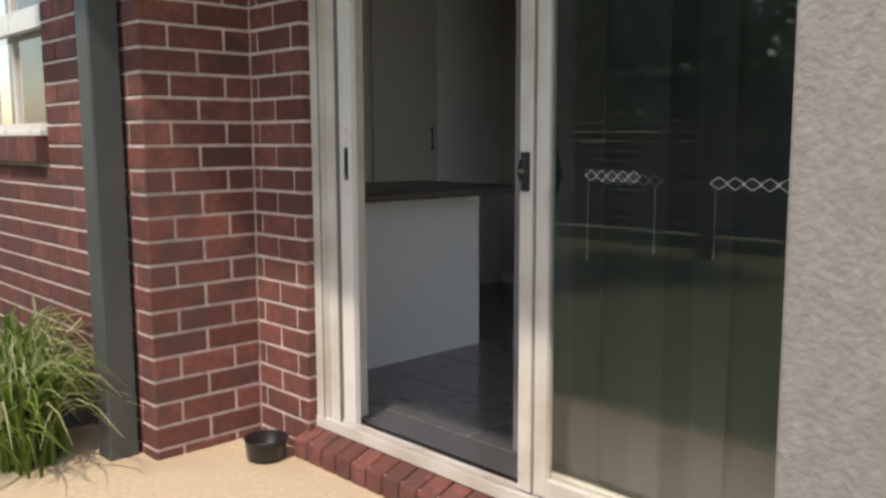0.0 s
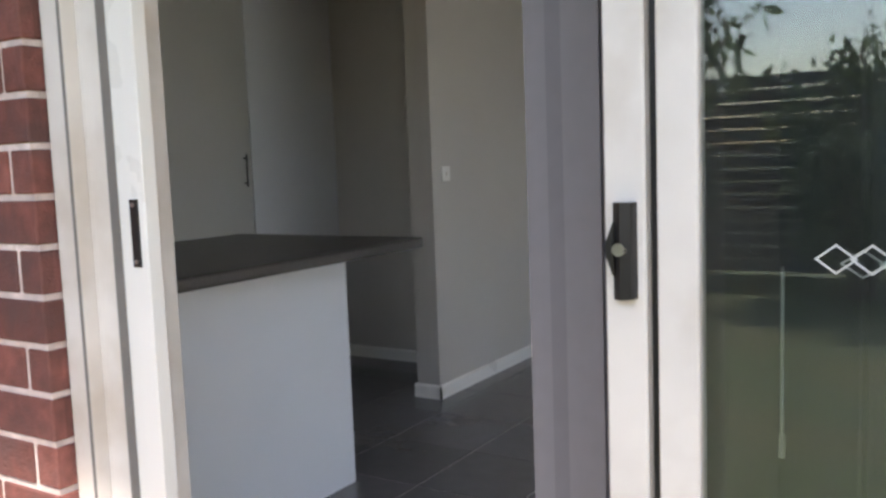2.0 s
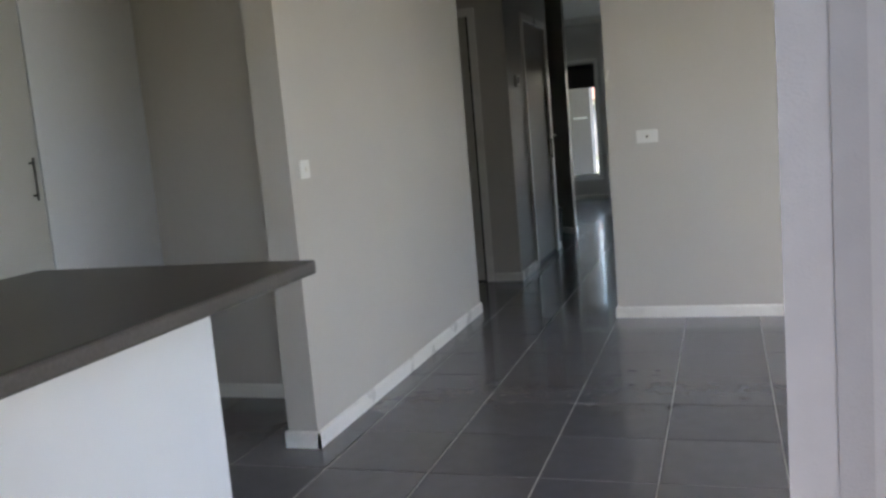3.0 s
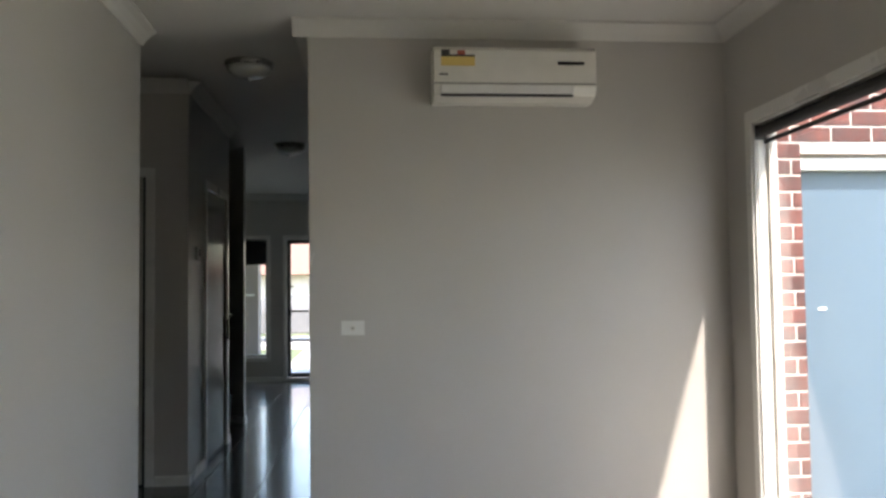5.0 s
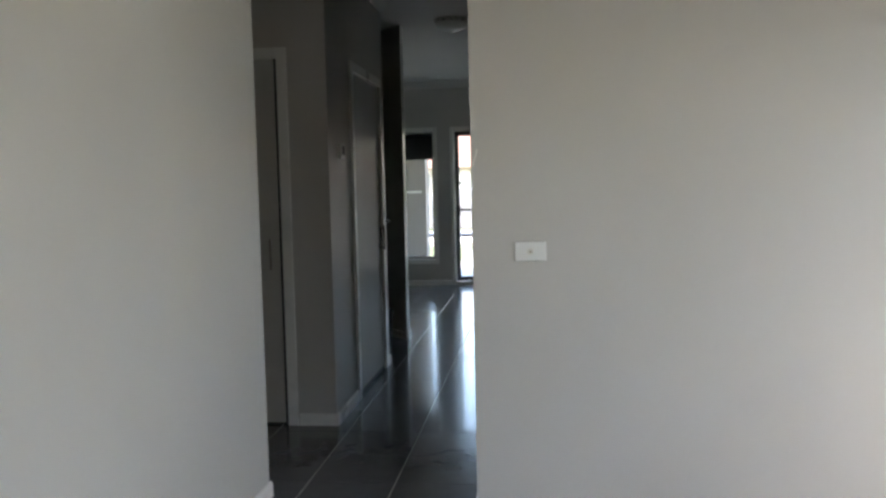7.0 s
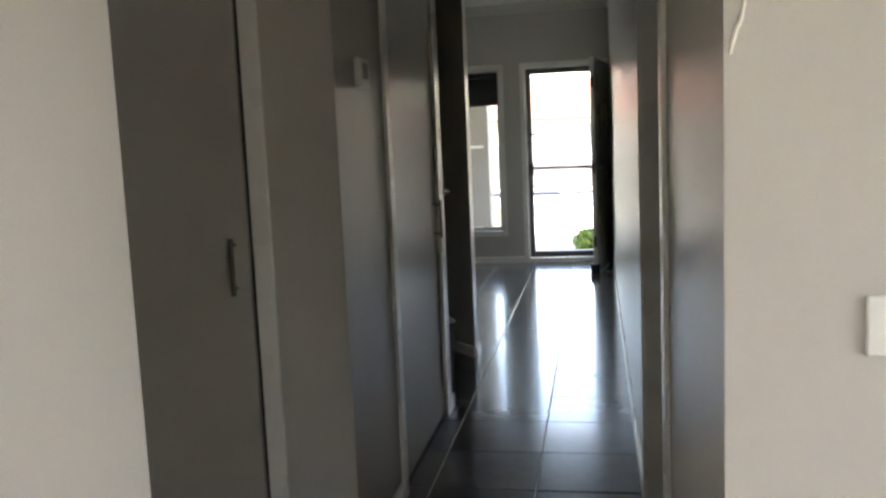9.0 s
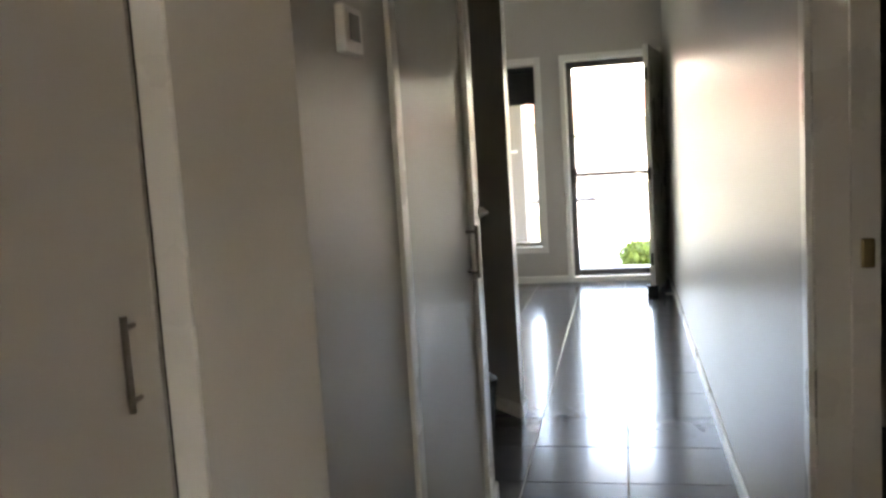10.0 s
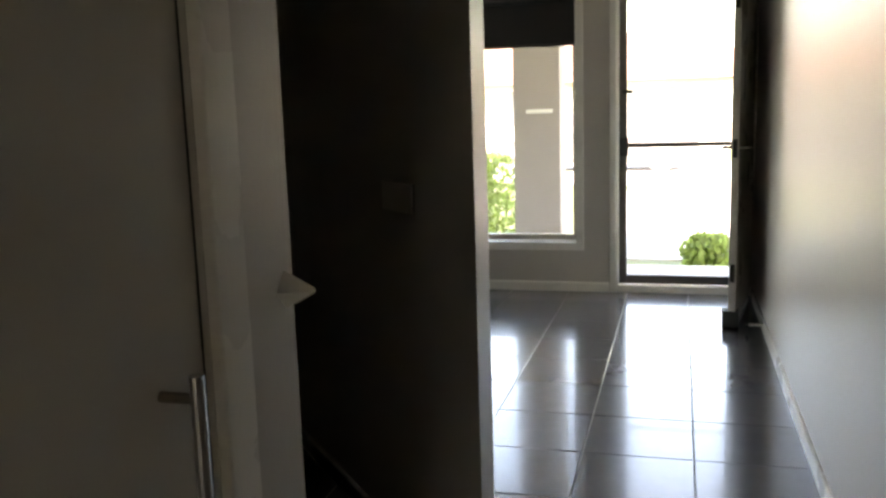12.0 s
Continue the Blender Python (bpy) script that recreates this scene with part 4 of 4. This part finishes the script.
def car(x, y, paint, label):
    c = thing("parked_car", label, "car", "parked cars", (x, y, -0.175))
    b = bmesh.new()
    pts = [(-2.1, 0.25), (-2.15, 0.6), (-1.9, 0.78), (-1.1, 0.88), (-0.5, 1.38), (0.9, 1.42), (1.6, 0.95), (2.1, 0.85), (2.15, 0.4), (2.05, 0.25)]
    for s in (0,):
        lo = [b.verts.new((px, -0.82, pz)) for px, pz in pts]
        hi = [b.verts.new((px, 0.82, pz)) for px, pz in pts]
        n = len(pts)
        for i in range(n):
            b.faces.new((lo[i], lo[(i + 1) % n], hi[(i + 1) % n], hi[i]))
        b.faces.new(lo[::-1]), b.faces.new(hi)
    bmesh.ops.bevel(b, geom=list(b.edges), offset=0.05, segments=2, affect="EDGES", profile=0.5)
    part("body", b, paint, c)
    for s in (-1, 1):
        w = bmesh.new()
        prism = [(-1.0, 0.92), (-0.5, 1.32), (0.85, 1.36), (1.4, 0.96)]
        a = [w.verts.new((px, s * 0.80, pz)) for px, pz in prism] + [w.verts.new((px, s * 0.826, pz)) for px, pz in prism]
        for q in ((0, 1, 2, 3), (4, 5, 6, 7), (0, 1, 5, 4), (1, 2, 6, 5), (2, 3, 7, 6), (3, 0, 4, 7)):
            w.faces.new([a[i] for i in q])
        part("side_window", w, TYRE, c)
        for wx in (-1.35, 1.35):
            wh = part("wheel", tube_bm(bmesh.new(), [(wx, s * 0.66, 0.31), (wx, s * 0.85, 0.31)], 0.31, 20), TYRE, c)
            part("rim", tube_bm(bmesh.new(), [(wx, s * 0.84, 0.31), (wx, s * 0.86, 0.31)], 0.19, 16), CHROME, wh)


car(-1.3, 24.5, CARP, "grey car parked across the road")
car(4.6, 24.8, CARW, "white car parked across the road")
ho = thing("house", "pale rendered house with a terracotta roof across the street", "house", at=(-4, 36, -0.18))
part("wall", boxes((-8, 8, -4, 5, 0, 2.2)), HOUSEW, ho)
b = bmesh.new()
e = [b.verts.new(p) for p in ((-8.6, -4.6, 2.2), (8.6, -4.6, 2.2), (8.6, 5.6, 2.2), (-8.6, 5.6, 2.2), (-4, 0.5, 4.0), (4, 0.5, 4.0))]
for q in ((0, 1, 5, 4), (1, 2, 5), (2, 3, 4, 5), (3, 0, 4), (0, 3, 2, 1)):
    b.faces.new([e[i] for i in q])
part("roof", b, ROOFT, ho)
for x in (-5, 0, 5):
    w = part("window", boxes((x - 0.9, x + 0.9, -4.04, -3.99, 0.9, 2.0)), TYRE, ho)
    for z in (0.84, 2.0):
        part("frame", boxes((x - 0.95, x + 0.95, -4.06, -4.03, z, z + 0.06)), TRIM, w)

# ---- side wing seen through the living room window ----
WG_Y = 2.35
structure("wall_wing", boxes((3.3, 3.70, WG_Y, WG_Y + 0.2, -0.2, 2.9), (3.70, 4.75, WG_Y, WG_Y + 0.2, 2.02, 2.9), (4.75, 8, WG_Y, WG_Y + 0.2, -0.2, 2.9)), MORTAR, "mortar of the red brick side wing", "brick wall")
wd = tagged(new("door_7"), "blue-grey painted outer door in the brick wing", "door", kind="structure")
part("door_leaf", boxes((3.72, 4.73, WG_Y + 0.10, WG_Y + 0.14, -0.1, 1.93), bevel=0.003), BLUE, wd)
part("door_head", boxes((3.70, 4.75, WG_Y + 0.03, WG_Y + 0.12, 1.93, 2.0), bevel=0.004), PLASTIC, wd)
part("door_jamb", boxes((3.70, 3.72, WG_Y + 0.03, WG_Y + 0.12, -0.1, 1.93)), STEEL, wd)
part("hinge", boxes((3.83, 3.88, WG_Y + 0.092, WG_Y + 0.10, 1.12, 1.14)), PLASTIC, wd)

# ---- brick faces ----
CH, BL, J = 0.0943, 0.245, 0.013
BRICKS = {}


def brick_mesh(length, depth, height):
    key = (round(length, 3), round(depth, 3), round(height, 3))
    if key not in BRICKS:
        b = boxes((0, key[0], -key[1], 0, 0, key[2]))
        bmesh.ops.bevel(b, geom=list(b.edges), offset=0.003, segments=1, affect="EDGES")
        BRICKS[key] = mesh_of("brick", b, BRICK)
    return BRICKS[key]


def brick_face(parent, origin, along, length, z0, z1, phase=0.0, holes=(), proud=0.006, lap0=0.0, lap1=0.0):
    """Bricks in stretcher bond on a face from origin along a direction; the bricks stand proud on its right-hand side. holes: (u0, u1, z0, z1)."""
    o, a = Vector(origin), Vector(along).normalized()
    rot = math.atan2(a.y, a.x)
    rows = int((z1 - z0) / CH)
    for r in range(rows):
        z = z0 + r * CH
        u = -BL * (0.5 * (r % 2) + phase) % BL - BL
        while u < length:
            u0, u1 = max(u, -lap0), min(u + BL - J, length + lap1)
            u += BL
            spans = [(u0, u1)]
            for h0, h1, hz0, hz1 in holes:
                if z + CH > hz0 and z < hz1:
                    nxt = []
                    for s0, s1 in spans:
                        if s1 <= h0 or s0 >= h1:
                            nxt.append((s0, s1))
                        else:
                            nxt += [(s0, h0), (h1, s1)]
                    spans = nxt
            for s0, s1 in spans:
                if s1 - s0 < 0.025:
                    continue
                ob = new("brick", brick_mesh(s1 - s0, 0.03, CH - J))
                ob.parent = parent
                n = Vector((a.y, -a.x, 0))
                p = o + a * s0 + n * (proud - 0.03 + random.uniform(-0.001, 0.001))
                ob.matrix_local = Matrix.Translation((p.x, p.y, z + J * 0.5)) @ Matrix.Rotation(rot, 4, "Z")
    return parent


# the patio brickwork: outer wall, side return, door pier
WX = 0.365
PY = -2.515
SWX0, SWX1, SWZ0, SWZ1 = -2.1, -0.66, 1.17, 2.15
w1 = structure("wall_patio_outer", boxes((-4.0, SWX0, -2.99, -2.75, -0.3, 2.6), (SWX1, WX - 0.012, -2.99, -2.75, -0.3, 2.6), (SWX0, SWX1, -2.99, -2.75, -0.3, SWZ0), (SWX0, SWX1, -2.99, -2.75, SWZ1, 2.6)),
               MORTAR, "red brick outer wall with pale mortar and a window", "brick wall")
w2 = structure("wall_patio_return", boxes((WX - 0.24, WX - 0.01, -2.749, PY + 0.01, -0.3, 2.6)), MORTAR, "red brick return wall beside the patio", "brick wall")
w3 = structure("wall_patio_pier", boxes((WX - 0.24, 0.722, PY + 0.012, -2.41, -0.3, 2.6)), MORTAR, "red brick pier beside the sliding door", "brick wall")
w4 = structure("wall_patio_right", boxes((2.913, 3.6, PY + 0.012, -2.41, -0.3, 2.6)), MORTAR, "red brick pier right of the sliding door", "brick wall")
w5 = structure("wall_patio_lintel", boxes((0.722, 2.913, PY + 0.012, -2.41, 2.14, 2.6)), MORTAR, "red brick band over the sliding door", "brick wall")
Z0 = PAVE_Z - 0.055
brick_face(w1, (-2.4, -2.99, 0), (1, 0, 0), 2.4 + WX - 0.012, Z0, 2.5, 0.20, holes=((-2.4 + 2.4 - 2.1 + 2.4, SWX1 + 2.4, SWZ0 - 0.14, SWZ1),), lap1=0.004)
brick_face(w2, (WX - 0.01, -2.99, 0), (0, 1, 0), PY + 2.99 + 0.004, Z0, 2.5, 0.5)
brick_face(w3, (WX, PY + 0.012, 0), (1, 0, 0), 0.722 - WX, Z0, 2.5, 0.78, lap1=0.006)
brick_face(w3, (0.722, PY + 0.012, 0), (0, 1, 0), 0.05, Z0 + 2 * CH, 2.1, 0.2)
brick_face(w4, (2.913, PY + 0.012, 0), (1, 0, 0), 0.62, Z0, 2.5, 0.3)
wing = bpy.data.objects["wall_wing"]
brick_face(wing, (3.43, WG_Y, 0), (1, 0, 0), 2.2, -0.18, 2.8, 0.1, holes=((0.27, 1.32, -0.5, 2.02),))
# rowlock sill under the sliding door
si = tagged(new("door_sill"), "red brick rowlock sill under the sliding door", "sill", kind="structure")
part("mortar_bed", boxes((0.70, 2.93, -2.545, -2.44, -0.3, -0.075)), MORTAR, si)
b = bmesh.new()
x0 = [b.verts.new(p) for p in ((0, -2.565, -0.155), (0, -2.565, -0.075), (0, -2.46, -0.035), (0, -2.46, -0.155))]
x1 = [b.verts.new((0.083, v.co.y, v.co.z)) for v in x0]
for i in range(4):
    b.faces.new((x0[i], x0[(i + 1) % 4], x1[(i + 1) % 4], x1[i]))
b.faces.new(x0[::-1]), b.faces.new(x1)
bmesh.ops.bevel(b, geom=list(b.edges), offset=0.004, segments=1, affect="EDGES")
sill_me = mesh_of("brick", b, BRICK)
for i in range(24):
    ob = new("brick", sill_me)
    ob.parent = si
    ob.location = (0.70 + i * 0.0935, 0, random.uniform(-0.001, 0.001))
# outer window in the brick wall
window("window_3", "y", -2.93, SWX0, SWX1, SWZ0 + 0.02, SWZ1, [-1.3], ALU, "cream aluminium window in the brick wall")
structure("window_sill_outer", boxes((SWX0 - 0.02, SWX1 + 0.01, -3.03, -2.93, SWZ0 - 0.01, SWZ0 + 0.02), bevel=0.004), TRIM, "cream sill of the outer window", "sill")
ws = tagged(new("window_brick_sill"), "sloping brick sill below the outer window", "sill", kind="structure")
for i in range(15):
    ob = part("brick", boxes((SWX1 - 0.085 - i * 0.0935, SWX1 - i * 0.0935, -3.05, -2.94, SWZ0 - 0.135, SWZ0 - 0.012), bevel=0.004), BRICK, ws)
# Dark grey sheet close behind the pane stands in for an unlit room.
structure("dark_sheet_behind_window", boxes((SWX0 - 0.3, SWX1 + 0.3, -2.60, -2.55, 0.8, 2.4)), DGREY, "dark sheet standing in for the unlit room behind the outer window", "wall")
structure("lintel_outer", boxes((SWX0, SWX1, -2.985, -2.94, 1.67, 1.77)), TRIM, "cream window transom", "trim")

# ---- floor tiles ----
fl = tagged(new("floor"), "dark charcoal glazed floor tiles with pale grout", "floor", kind="structure")
T, GR = 0.4, 0.005
b = boxes((GR / 2, T - GR / 2, GR / 2, T - GR / 2, -0.012, 0.0))
bmesh.ops.bevel(b, geom=[e for e in b.edges if all(v.co.z > -0.001 for v in e.verts)], offset=0.0015, segments=1, affect="EDGES")
tile_me = mesh_of("tile", b, TILE)
GX, GY = 0.517, 0.21
far = bmesh.new()
for i in range(-10, 7):
    for j in range(-7, 26):
        x, y = GX + i * T, GY + j * T
        if x > 3.2 or x < -3.3 or y < -2.45 or y > 10.25:
            continue
        near = (-0.2 < x + T and x < 3.2 and y < 2.3) or (-0.45 < x + T and x < 0.95 and y >= 2.2)
        if near:
            ob = new("tile", tile_me)
            ob.parent = fl
            ob.location = (x, y, random.uniform(-0.0002, 0.0002))
        else:
            box_bm(far, x + GR / 2, x + T - GR / 2, y + GR / 2, y + T - GR / 2, -0.012, 0.0)
box_bm(far, -1.8, 3.2, -2.36, -2.194, -0.012, 0.0)
tagged(part("tile_field", far, TILE, fl), kind="stuff")
